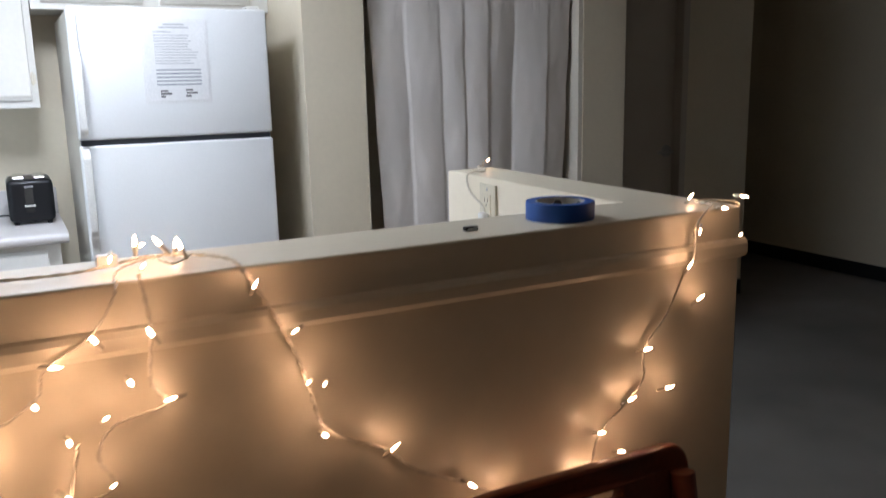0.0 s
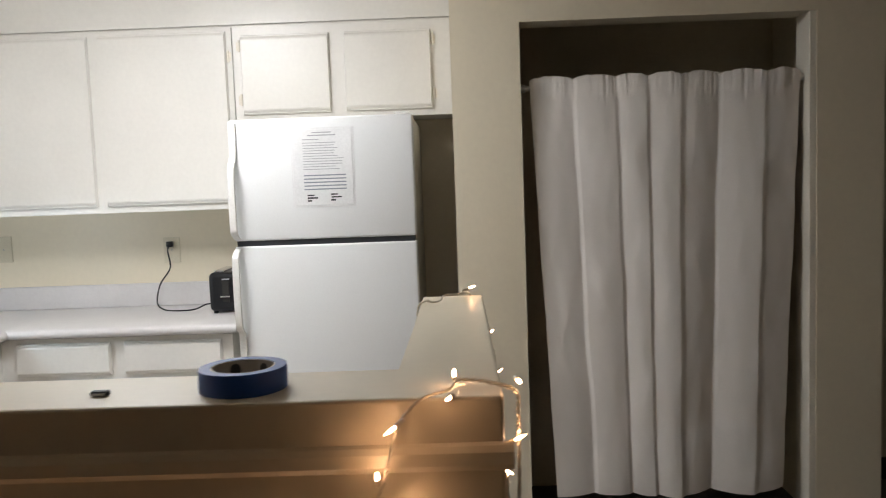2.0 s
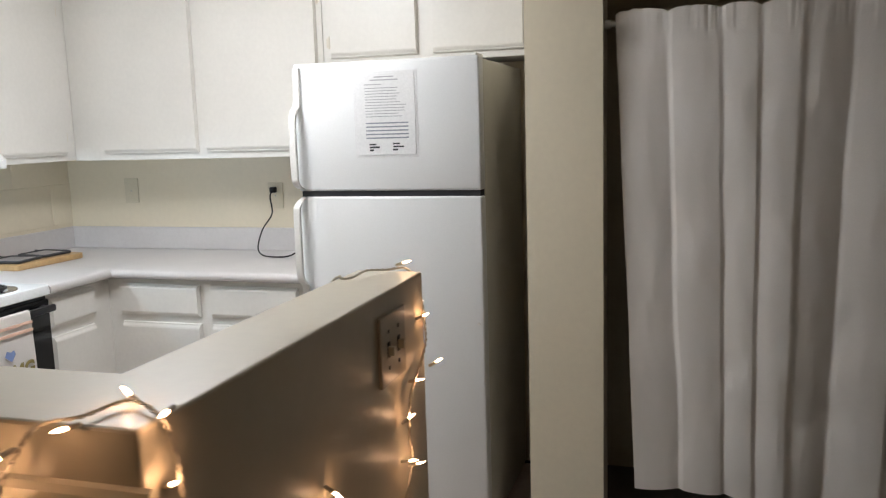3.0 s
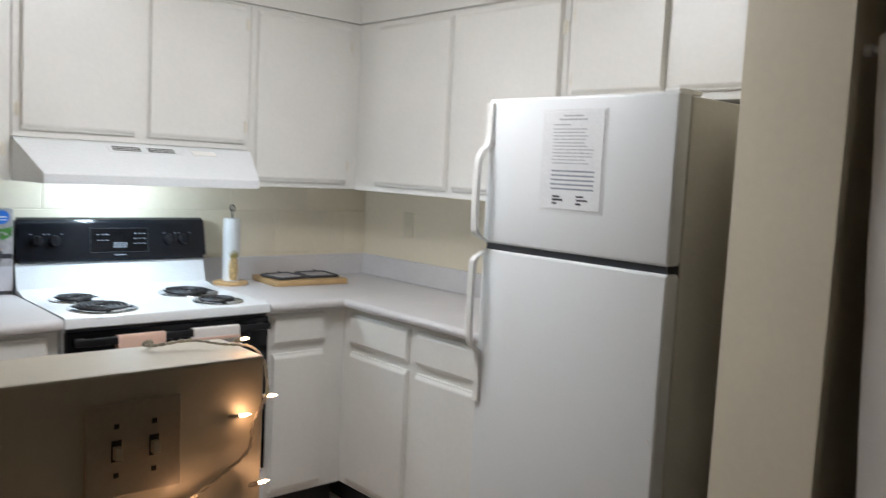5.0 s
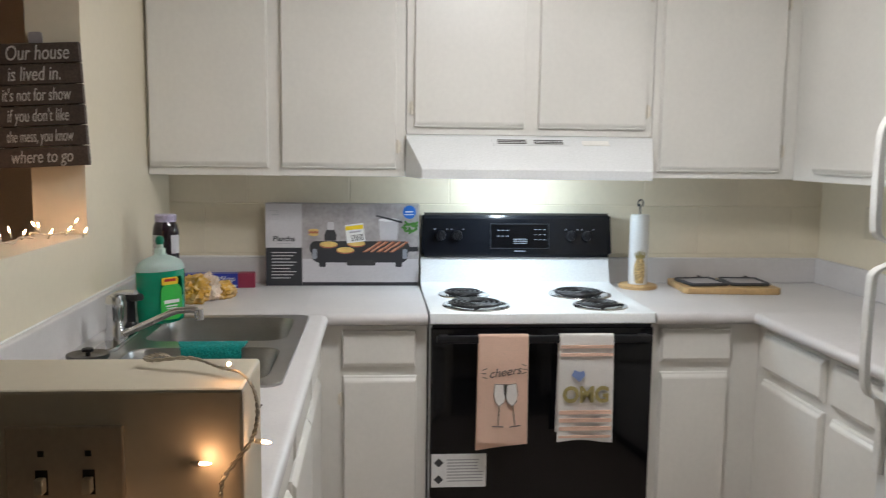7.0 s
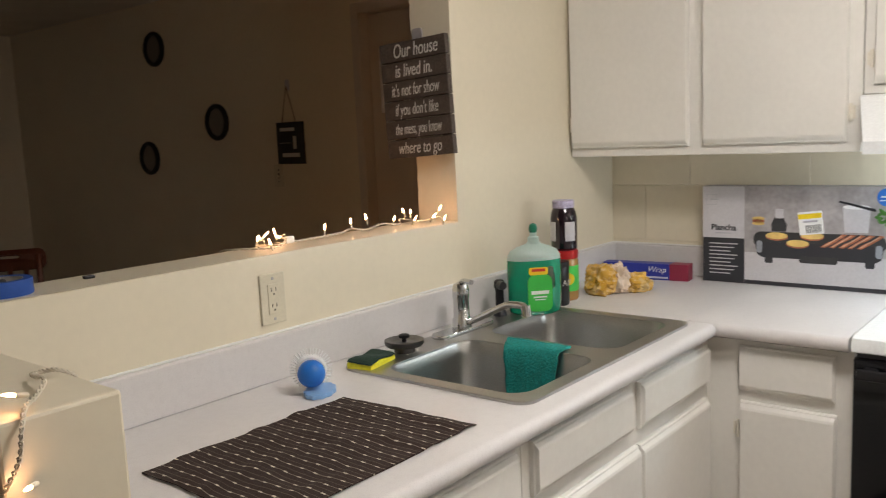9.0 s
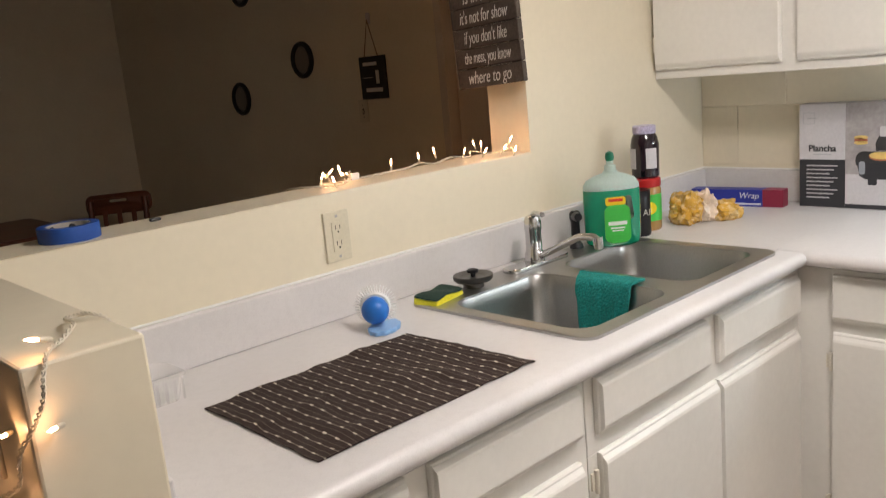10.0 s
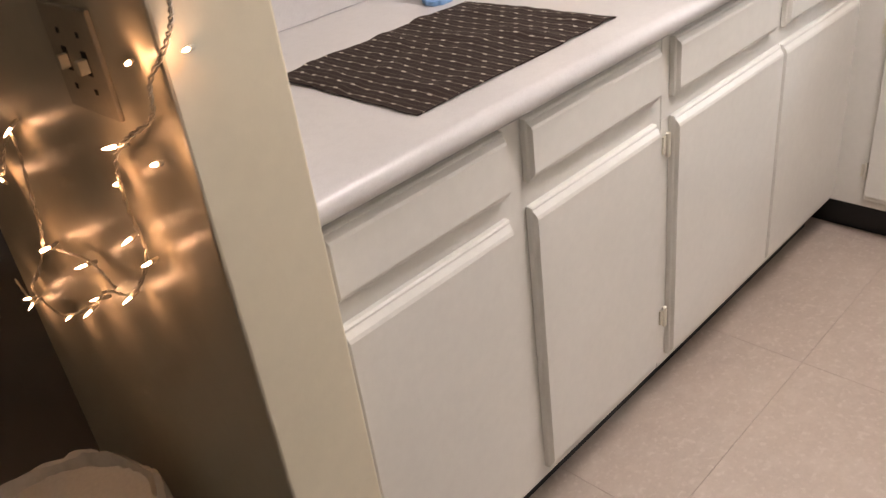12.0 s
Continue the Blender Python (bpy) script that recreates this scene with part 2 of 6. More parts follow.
def sheet(bm, thick):
    """Gives an open sheet of cloth its thickness, along its own normals."""
    bm.normal_update()
    faces = list(bm.faces)
    under = {v: v.co - v.normal * thick for v in bm.verts}
    made = {v: bm.verts.new(p) for v, p in under.items()}
    rim = [e for e in bm.edges if len(e.link_faces) == 1]
    for f in faces:
        bm.faces.new([made[v] for v in reversed(f.verts)])
    for e in rim:
        p, q = e.verts
        bm.faces.new((p, q, made[q], made[p]))
    return bm


def slab(bm, side, u0, u1, z0, z1, n0, n1, lip_top=0.014, lip_side=0.004, deep=0.007, ledge=0.0):
    """A door or drawer front with its edges chamfered, and a narrow ledge along its top and foot."""
    def ring(n, du, dz):
        return [facing(side, u, n, z) for u, z in ((u0 + du, z0 + dz), (u1 - du, z0 + dz), (u1 - du, z1 - dz), (u0 + du, z1 - dz))]

    rows = [ring(n0, 0, 0), ring(n1 - deep - ledge * 0.5, 0, 0)]
    if ledge:
        rows += [ring(n1 - deep, lip_side * 0.4, ledge * 0.5), ring(n1 - deep, lip_side * 0.5, ledge), ring(n1 - 0.002, lip_side * 0.8, lip_top)]
    rows.append(ring(n1, lip_side, lip_top + ledge))
    rows = [[bm.verts.new(p) for p in r] for r in rows]
    for a, b in zip(rows, rows[1:]):
        for i in range(4):
            bm.faces.new((a[i], a[(i + 1) % 4], b[(i + 1) % 4], b[i]))
    bm.faces.new(rows[0][::-1]), bm.faces.new(rows[-1])
    return bm

# ---- structure ----
CEIL, WX, NY, SY0, SY1 = 2.28, -1.13, 4.175, 1.367, 1.512
EX, LY = 5.5, -3.25

structure("floor_living", box(B(), WX - 0.2, EX + 0.2, LY - 0.2, 6.0, -0.12, -0.006), M["carpet"], "dark grey-brown carpet of the living area", "floor")
kitchen_floor = structure("floor_kitchen", box(B(), WX, 1.31, SY1, NY, -0.006, -0.003), M["cove"], "beige speckled vinyl tile kitchen floor", "floor")
structure("ceiling", box(B(), WX - 0.2, EX + 0.2, LY - 0.2, 6.0, CEIL, CEIL + 0.12), M["ceiling"], "off-white painted ceiling", "ceiling")
structure("wall_south", box(B(), WX - 0.15, EX + 0.15, LY - 0.15, LY, 0, CEIL), M["wall"], "dim cream painted wall", "wall")
structure("wall_east", box(B(), EX, EX + 0.15, LY, 5.6, 0, CEIL), M["wall"], "dim cream painted wall", "wall")
structure("wall_north", box(B(), WX - 0.15, 1.31, NY, NY + 0.15, 0, CEIL), M["wall"], "cream painted kitchen wall", "wall")
structure("wall_hall_end", box(B(), 4.33, EX, 5.6, 5.75, 0, CEIL), M["wall"], "dim wall at the hall's end", "wall")
bm = box(B(), 4.33, 4.45, 4.29, 5.6, 0, CEIL)
structure("wall_hall_side", bm, M["wall"], "dim cream hall wall", "wall")

# west wall, with the entry door's opening
bm = B()
box(bm, WX - 0.15, WX, LY, 0.20, 0, CEIL)
box(bm, WX - 0.15, WX, 1.18, NY, 0, CEIL)
box(bm, WX - 0.15, WX, 0.20, 1.18, 2.06, CEIL)
wall_west = structure("wall_west", bm, M["wall"], "cream painted wall of blocks", "wall")

# wall between kitchen and living area: pier at the west, half wall with a return, no header
structure("wall_pier", box(B(), WX, -0.19, SY0, SY1, 0, CEIL), M["wall"], "cream wall beside the pass-through", "wall")
bm = extrude(B(), [(-0.194, SY0), (1.366, SY0), (1.366, 2.184), (1.238, 2.184), (1.238, SY1), (-0.194, SY1)], "z", 0, 1.2)
rim = [x for x in bm.edges if min(v.co.z for v in x.verts) > 1.1 or (x.verts[0].co - x.verts[1].co).z ** 2 > 0.5]
bmesh.ops.bevel(bm, geom=rim, offset=0.004, segments=2, profile=0.5, affect="EDGES")
structure("half_wall", bm, M["wall"], "cream painted half wall with a flat top and a return", "half wall")
bm = B()
ledge = [(SY0, 1.112), (SY0 - 0.005, 1.114), (SY0 - 0.009, 1.121), (SY0 - 0.009, 1.136), (SY0 - 0.005, 1.143), (SY0, 1.146)]
extrude(bm, ledge, "x", -0.19, 1.376)
structure("trim_half_wall", bm, M["wall"], "cream moulding under the half wall's top", "moulding")

# closet wall with its opening, and the fridge alcove's side
bm = B()
box(bm, 1.31, 1.56, 3.464, 3.60, 0, CEIL)
box(bm, 2.62, 2.86, 3.464, 3.60, 0, CEIL)
box(bm, 1.56, 2.62, 3.464, 3.60, 1.997, CEIL)
structure("wall_closet", bm, M["wall"], "cream wall with an open closet doorway", "wall")
structure("wall_closet_west", box(B(), 1.31, 1.43, 3.60, 4.325, 0, CEIL), M["wall"], "cream wall beside the fridge", "wall")
structure("wall_closet_east", box(B(), 2.74, 2.86, 3.60, 4.325, 0, CEIL), M["wall"], "cream closet side wall", "wall")
structure("wall_closet_back", box(B(), 1.43, 2.74, 4.2, 4.325, 0, CEIL), M["wall"], "cream closet back wall", "wall")
bm = B()
box(bm, 2.595, 2.62, 3.468, 3.59, 0.0, 1.997, 0.003)
structure("trim_closet", bm, M["trim"], "white painted jamb of the closet", "jamb")

# hall wall with its door
bm = B()
box(bm, 2.86, 3.33, 4.17, 4.29, 0, CEIL)
box(bm, 3.93, 4.45, 4.17, 4.29, 0, CEIL)
box(bm, 3.33, 3.93, 4.17, 4.29, 2.02, CEIL)
structure("wall_hall", bm, M["wall"], "dim cream hall wall", "wall")


def hinged_door(name, side, u0, u1, n, top, label, material, knob_at, lever=True):
    e = thing(name, facing(side, (u0 + u1) / 2, n, 0), label, "door", kind="structure")
    bm = B()
    a, b = facing(side, u0 + 0.03, n - 0.09, 0.01), facing(side, u1 - 0.03, n - 0.05, top - 0.03)
    part("door_leaf", box(bm, a[0], b[0], a[1], b[1], a[2], b[2], 0.003), material, e)
    bm = B()
    for p, q, z0, z1 in ((u0 - 0.02, u0 + 0.028, 0, top + 0.02), (u1 - 0.028, u1 + 0.02, 0, top + 0.02), (u0 + 0.028, u1 - 0.028, top - 0.028, top + 0.02)):
        a, b = facing(side, p, n - 0.115, z0), facing(side, q, n + 0.014, z1)
        box(bm, a[0], b[0], a[1], b[1], a[2], b[2], 0.004)
    part("door_frame", bm, material, e)
    k0, k1 = facing(side, knob_at, n - 0.05, 0.97), facing(side, knob_at, n + 0.005, 0.97)
    bm = cone(B(), k0, facing(side, knob_at, n - 0.038, 0.97), 0.038, 0.034)
    cone(bm, k0, k1, 0.011, 0.011, 12)
    if lever:
        tube(bm, smooth_path([k1, facing(side, knob_at - 0.05, n + 0.01, 0.972), facing(side, knob_at - 0.11, n + 0.004, 0.966)], 4), 0.009)
    else:
        bmesh.ops.create_uvsphere(bm, u_segments=16, v_segments=10, radius=0.026, matrix=Matrix.Translation(k1))
    part("door_handle", bm, M["steel"], e, "brushed metal handle", True)
    return e


hinged_door("door_1", "N", 3.36, 3.90, -4.17, 2.0, "closed dark hall door with a lever handle", M["door"], 3.82)
entry = hinged_door("door_2", "W", 0.22, 1.16, WX, 2.04, "closed brown entry door with taped papers", M["door"], 1.06, False)
part("peephole", cone(B(), (WX - 0.05, 0.69, 1.55), (WX - 0.044, 0.69, 1.55), 0.008, 0.008, 12), M["slot"], entry)

# black vinyl cove base
bm = B()
box(bm, 2.62, 2.866, 3.458, 3.464, 0, 0.1)
box(bm, 2.86, 2.866, 3.464, 4.164, 0, 0.1)
box(bm, 2.866, 3.33, 4.164, 4.17, 0, 0.1)
box(bm, 3.93, 4.45, 4.164, 4.17, 0, 0.1)
box(bm, 4.45, 4.456, 4.17, 5.594, 0, 0.1)
box(bm, 5.494, 5.5, LY + 0.006, 5.594, 0, 0.1)
box(bm, 1.31, 1.56, 3.458, 3.464, 0, 0.1)
box(bm, WX, WX + 0.006, LY + 0.006, 0.19, 0, 0.1)
box(bm, WX + 0.006, 5.494, LY, LY + 0.006, 0, 0.1)
box(bm, 1.366, 1.372, SY0, 2.19, 0, 0.1)
box(bm, WX + 0.01, 1.366, SY0 - 0.006, SY0, 0, 0.1)
structure("baseboard", bm, M["cove"], "black vinyl cove base", "baseboard")

# soffit above the wall cabinets
bm = B()
box(bm, WX, -0.838, SY1, NY, 2.110, CEIL)
box(bm, -0.838, 1.31, 3.893, NY, 2.110, CEIL)
structure("soffit", bm, M["cabinet"], "white painted soffit above the cabinets", "soffit")
bm = B()
box(bm, WX, -0.856, SY1, 3.91, 2.1, 2.110)
box(bm, -0.856, 1.31, 3.91, NY, 2.1, 2.110)
structure("trim_soffit", bm, M["cabinet"], "recessed shadow gap strip over the cabinets", "trim")

# ceiling fixture over the kitchen
LX, LYC = 0.34, 2.78
e = thing("ceiling_light", (LX, LYC, CEIL), "lit white ceiling light with a plain diffuser", "ceiling light")
part("housing", box(B(), LX - 0.19, LX + 0.19, LYC - 0.28, LYC + 0.28, 2.262, CEIL, 0.004), M["plastic"], e)
part("diffuser", box(B(), LX - 0.17, LX + 0.17, LYC - 0.26, LYC + 0.26, 2.180, 2.262, 0.03, 4), M["diffuser"], e, "lit diffuser")

# ---- cabinets ----


def hinge(parent, side, u, n, z):
    bm = cone(B(), facing(side, u, n + 0.006, z - 0.024), facing(side, u, n + 0.006, z + 0.024), 0.005, 0.005, 10)
    a, b = facing(side, u - 0.012, n, z - 0.018), facing(side, u + 0.012, n + 0.004, z + 0.018)
    box(bm, a[0], b[0], a[1], b[1], a[2], b[2])
    part("hinge", bm, M["trim"], parent, "paint-covered metal hinge", True)


def cabinet(name, side, u0, u1, z0, z1, back, front, doors, drawers=(), hinges=(), label="", toe=False, hollow=0.0):
    """A cabinet unit: its box, chamfered doors and drawer fronts. back and front are places along the way out."""
    e = thing(name, facing(side, (u0 + u1) / 2, (back + front) / 2, z0 if not toe else 0), label, "cabinet", "kitchen cabinets")
    bm = B()
    a, b = facing(side, u0, back, z0), facing(side, u1, front, z1)
    if hollow:
        b = facing(side, u1, front, hollow)
        box(bm, a[0], b[0], a[1], b[1], a[2], b[2])
        a, b = facing(side, u0, front - 0.025, hollow), facing(side, u1, front, z1)
    box(bm, a[0], b[0], a[1], b[1], a[2], b[2], 0.0015, 1)
    part("body", bm, M["cabinet"], e)
    if toe:
        a, b = facing(side, u0, back, 0.0), facing(side, u1, front - 0.06, z0)
        part("toe_kick", box(B(), a[0], b[0], a[1], b[1], a[2], b[2]), M["cove"], e, "black toe kick")
    for d0, d1, dz0, dz1 in doors:
        part("door", slab(B(), side, d0, d1, dz0, dz1, front + 0.001, front + 0.022, 0.015, 0.004, 0.009, 0.006), M["cabinet"], e)
    for d0, d1, dz0, dz1 in drawers:
        part("drawer_front", slab(B(), side, d0, d1, dz0, dz1, front + 0.001, front + 0.022, 0.012, 0.005, 0.009, 0.005), M["cabinet"], e)
    for u, z in hinges:
        hinge(e, side, u, front + 0.001, z)
    return e


UP = "white painted wall cabinet with flat doors"
cabinet("wall_cabinet", "W", SY1 + 0.002, 2.425, 1.351, 2.1, WX, -0.835, [(1.523, 1.934, 1.38, 2.086), (1.982, 2.39, 1.38, 2.086)], hinges=[(1.518, 1.46), (1.518, 2.0), (2.397, 1.46), (2.397, 2.0)], label=UP)
cabinet("wall_cabinet", "W", 2.428, 3.336, 1.506, 2.1, WX, -0.835, [(2.455, 2.856, 1.532, 2.086), (2.908, 3.31, 1.532, 2.086)], hinges=[(2.447, 1.6), (2.447, 2.02), (3.318, 1.6), (3.318, 2.02)], label="short white wall cabinet above the range hood")
cabinet("wall_cabinet", "W", 3.339, 4.17, 1.355, 2.1, WX, -0.835, [(3.365, 3.83, 1.38, 2.086)], hinges=[(3.838, 1.46), (3.838, 2.0)], label=UP)
cabinet("wall_cabinet", "N", -0.833, 0.408, 1.352, 2.1, -NY, -3.892, [(-0.665, -0.19, 1.38, 2.083), (-0.148, 0.385, 1.38, 2.083)], hinges=[(0.392, 1.46), (0.392, 1.98)], label=UP)
cabinet("wall_cabinet", "N", 0.411, 1.309, 1.712, 2.1, -NY, -3.892, [(0.446, 0.81, 1.739, 2.062), (0.872, 1.228, 1.739, 2.062)], hinges=[(0.439, 1.80), (0.439, 2.02), (1.236, 1.80), (1.236, 2.02)], label="short white wall cabinet above the fridge")

LOW = "white painted base cabinet with drawers and doors"
cabinet("base_cabinet", "S", 0.418, 1.236, 0.11, 0.875, SY1, 2.12, [(0.87, 1.212, 0.135, 0.712), (0.448, 0.818, 0.14, 0.708)],
        [(0.868, 1.212, 0.748, 0.857), (0.446, 0.818, 0.752, 0.857)], [(1.221, 0.60), (1.221, 0.24)], LOW, True)
cabinet("base_cabinet", "S", -0.508, 0.416, 0.11, 0.875, SY1, 2.12, [(-0.056, 0.388, 0.135, 0.702), (-0.48, -0.066, 0.135, 0.70)],
        [(-0.02, 0.39, 0.742, 0.855), (-0.478, -0.07, 0.738, 0.852)], [(0.40, 0.648), (0.40, 0.245)], "white painted sink cabinet with visible hinges", True, 0.70)
cabinet("base_cabinet", "W", SY1, 2.49, 0.11, 0.875, WX, -0.512, [(2.213, 2.456, 0.135, 0.70)], [(2.21, 2.452, 0.73, 0.853)], [(2.206, 0.62), (2.206, 0.22)], LOW, True)
cabinet("base_cabinet", "W", 3.256, 3.64, 0.11, 0.875, WX, -0.512, [(3.29, 3.526, 0.135, 0.704)], [(3.288, 3.532, 0.738, 0.855)], label=LOW, toe=True)
cabinet("base_cabinet", "N", -1.12, 0.412, 0.11, 0.875, -NY, -3.641, [(-0.445, -0.072, 0.135, 0.692), (-0.018, 0.375, 0.135, 0.692)],
        [(-0.448, -0.072, 0.722, 0.852), (-0.018, 0.37, 0.722, 0.852)], label=LOW, toe=True)

# ---- worktops ----
CT = 0.915


def nosing(sign, edge, back):
    """The outline of a worktop with a rolled front edge."""
    pts = [(back, CT - 0.036), (edge - sign * 0.012, CT - 0.038)]
    for k in range(7):
        a = radians(-90 + 180 * k / 6)
        pts.append((edge - sign * 0.019 + sign * 0.019 * math.cos(a), CT - 0.019 + 0.019 * math.sin(a)))
    return pts + [(back, CT)]


e = thing("worktop", (0.1, 1.85, CT), "pale grey speckled laminate worktop with a rolled edge", "worktop")
bm = B()
extrude(bm, nosing(1, 2.165, 2.085), "x", -0.455, 1.238)
box(bm, WX, 1.238, SY1, 1.612, CT - 0.036, CT)
box(bm, 0.35, 1.238, 1.612, 2.085, CT - 0.036, CT)
box(bm, WX, -0.405, 1.612, 2.085, CT - 0.036, CT)
extrude(bm, nosing(1, -0.455, WX), "y", 2.085, 2.49)
part("slab", bm, M["counter"], e, smooth=True)
bm = B()
box(bm, WX + 0.02, 1.238, SY1, SY1 + 0.02, CT, 1.02, 0.004)
box(bm, WX, WX + 0.02, SY1, 2.49, CT, 1.02, 0.004)
box(bm, 1.225, 1.238, SY1 + 0.02, 2.163, CT, 1.02, 0.003)
part("backsplash", bm, M["counter"], e)
# thin white strip imitating the bright line where light catches the backsplash top
bm = B()
box(bm, WX + 0.005, 1.238, SY1, SY1 + 0.005, 1.02, 1.0245, 0.0015)
box(bm, WX, WX + 0.005, SY1, 2.49, 1.02, 1.0245, 0.0015)
part("caulk", bm, M["plastic"], e, "white strip standing in for the lit backsplash edge")
e = thing("worktop", (-0.5, 3.9, CT), "pale grey laminate corner worktop with a backsplash", "worktop")
bm = B()
extrude(bm, nosing(1, -0.455, WX), "y", 3.256, 3.62)
extrude(bm, nosing(-1, 3.589, NY), "x", -0.47, 0.44)
box(bm, WX, -0.47, 3.62, NY, CT - 0.036, CT)
part("slab", bm, M["counter"], e, smooth=True)
bm = B()
box(bm, WX, WX + 0.02, 3.256, NY - 0.02, CT, 1.02, 0.004)
box(bm, WX, 0.44, NY - 0.02, NY, CT, 1.02, 0.004)
part("backsplash", bm, M["counter"], e)

# ---- fridge ----
fr = thing("fridge", (0.83, 3.8, 0), "white top-freezer fridge with a notice on it", "fridge")
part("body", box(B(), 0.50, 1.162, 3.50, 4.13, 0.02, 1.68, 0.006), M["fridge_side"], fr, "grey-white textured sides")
part("freezer_door", box(B(), 0.497, 1.166, 3.435, 3.492, 1.246, 1.686, 0.009, 3), M["fridge"], fr, smooth=True)
part("fridge_door", box(B(), 0.497, 1.166, 3.435, 3.492, 0.11, 1.226, 0.009, 3), M["fridge"], fr, smooth=True)
part("gasket", box(B(), 0.505, 1.158, 3.447, 3.51, 1.215, 1.256), M["gasket"], fr, "dark door gasket")
part("gasket", box(B(), 0.51, 1.15, 3.488, 3.502, 0.12, 1.67), M["gasket"], fr)
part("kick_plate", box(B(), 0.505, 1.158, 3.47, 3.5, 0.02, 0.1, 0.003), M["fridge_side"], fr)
part("hinge_cap", box(B(), 1.10, 1.15, 3.46, 3.56, 1.684, 1.697, 0.004), M["plastic"], fr)
for z0, z1, tail in ((1.254, 1.545, 1.672), (1.218, 0.905, 0.745)):
    s = 1 if z1 > z0 else -1
    bm = B()
    pts = smooth_path([(0.512, 3.43, z0), (0.512, 3.392, z0 + s * 0.02), (0.512, 3.383, z0 + s * 0.06), (0.512, 3.383, z1 - s * 0.07),
                       (0.512, 3.398, z1 - s * 0.02), (0.512, 3.426, z1 + s * 0.01), (0.512, 3.430, tail)], 6)
    rows = []
    for i, p in enumerate(pts):
        w, d = 0.0125, 0.007
        rows.append([bm.verts.new(p + Vector(o)) for o in ((-w, -d, 0), (w, -d, 0), (w, d, 0), (-w, d, 0))])
    for a, b in zip(rows, rows[1:]):
        for i in range(4):
            bm.faces.new((a[i], a[(i + 1) % 4], b[(i + 1) % 4], b[i]))
    bm.faces.new(rows[0][::-1]), bm.faces.new(rows[-1])
    bmesh.ops.bevel(bm, geom=[x for x in bm.edges], offset=0.002, segments=1, affect="EDGES")
    part("handle", bm, M["plastic"], fr, "curved white handle", True)
part("screw_cover", cone(B(), (1.145, 3.436, 0.79), (1.145, 3.431, 0.79), 0.006, 0.005, 12), M["plastic"], fr)

note = thing("notice", (0.836, 3.434, 1.37), "printed white notice in a plastic sleeve on the fridge", "notice")
part("sheet", box(B(), 0.73, 0.943, 3.4315, 3.4335, 1.369, 1.642, 0.0008, 1), M["paper"], note)
part("sleeve", box(B(), 0.722, 0.951, 3.4336, 3.4349, 1.361, 1.650, 0.0005, 1), M["paper"], note, "clear plastic sleeve edge")
rng = random.Random(4)


def on_fridge(u, n, z):
    return (u, 3.4312 - n, z)


lines = [(0.80, 0.87, 1.628, 1.632), (0.785, 0.885, 1.618, 1.622), (0.765, 0.825, 1.604, 1.607)]
lines += [(0.765, 0.765 + rng.uniform(0.11, 0.15), 1.592 - 0.0095 * k, 1.5945 - 0.0095 * k) for k in range(11)]
bars("small_print", M["grey_ink"], note, lines, on_fridge)
bars("bold_print", M["mark"], note, [(0.765, 0.918, 1.474 - 0.0125 * k, 1.4785 - 0.0125 * k) for k in range(5)], on_fridge)
bars("signature", M["ink"], note, [(0.775, 0.80, 1.402, 1.407), (0.775, 0.812, 1.392, 1.398), (0.775, 0.79, 1.382, 1.388), (0.86, 0.885, 1.404, 1.409), (0.862, 0.90, 1.394, 1.399), (0.86, 0.878, 1.383, 1.389)], on_fridge)

# ---- stove ----
SX, Y0, Y1 = -0.462, 2.496, 3.252
st = thing("stove", (-0.78, 2.874, 0), "white electric coil stove with a black oven door", "stove")
bm = box(B(), -1.10, SX - 0.035, Y0, Y1, 0.06, 0.885)
part("body", bm, M["enamel"], st)
bm = B()
top = [(-1.06, 0.88), (SX - 0.004, 0.88), (SX + 0.001, 0.884), (SX + 0.001, 0.905), (SX - 0.004, 0.915), (SX - 0.014, 0.919), (-0.93, 0.917), (-1.02, 0.935), (-1.055, 1.03), (-1.06, 1.03)]
extrude(bm, top, "y", Y0, Y1)
part("cooktop", bm, M["enamel"], st, "white enamel cooktop", True)
bm = B()
panel = [(-1.10, 1.03), (-1.045, 1.03), (-1.052, 1.045), (-1.062, 1.175), (-1.068, 1.195), (-1.08, 1.203), (-1.10, 1.203)]
extrude(bm, panel, "y", Y0 + 0.004, Y1 + 0.010)
bmesh.ops.bevel(bm, geom=[x for x in bm.edges if abs(x.verts[0].co.y - x.verts[1].co.y) < 1e-6], offset=0.010, segments=3, affect="EDGES")
back = part("control_panel", bm, M["panel"], st, "black control panel", True)


def on_panel(u, n, z):
    t = (z - 1.045) / 0.13
    return (-1.0518 - 0.010 * t + n, u, z)


def panel_bars(name, items, material, thick):
    for u0, u1, z0, z1 in items:
        bm = B()
        a, b = on_panel(u0, 0, z0), on_panel(u1, 0, z1)
        q = [(a[0] + thick, u0, z0), (a[0] + thick, u1, z0), (b[0] + thick, u1, z1), (b[0] + thick, u0, z1), (a[0] - 0.004, u0, z0), (a[0] - 0.004, u1, z0), (b[0] - 0.004, u1, z1), (b[0] - 0.004, u0, z1)]
        v = [bm.verts.new(p) for p in q]
        for f in ((0, 1, 2, 3), (7, 6, 5, 4), (0, 4, 5, 1), (1, 5, 6, 2), (2, 6, 7, 3), (3, 7, 4, 0)):
            bm.faces.new([v[i] for i in f])
        part(name, bm, material, back)


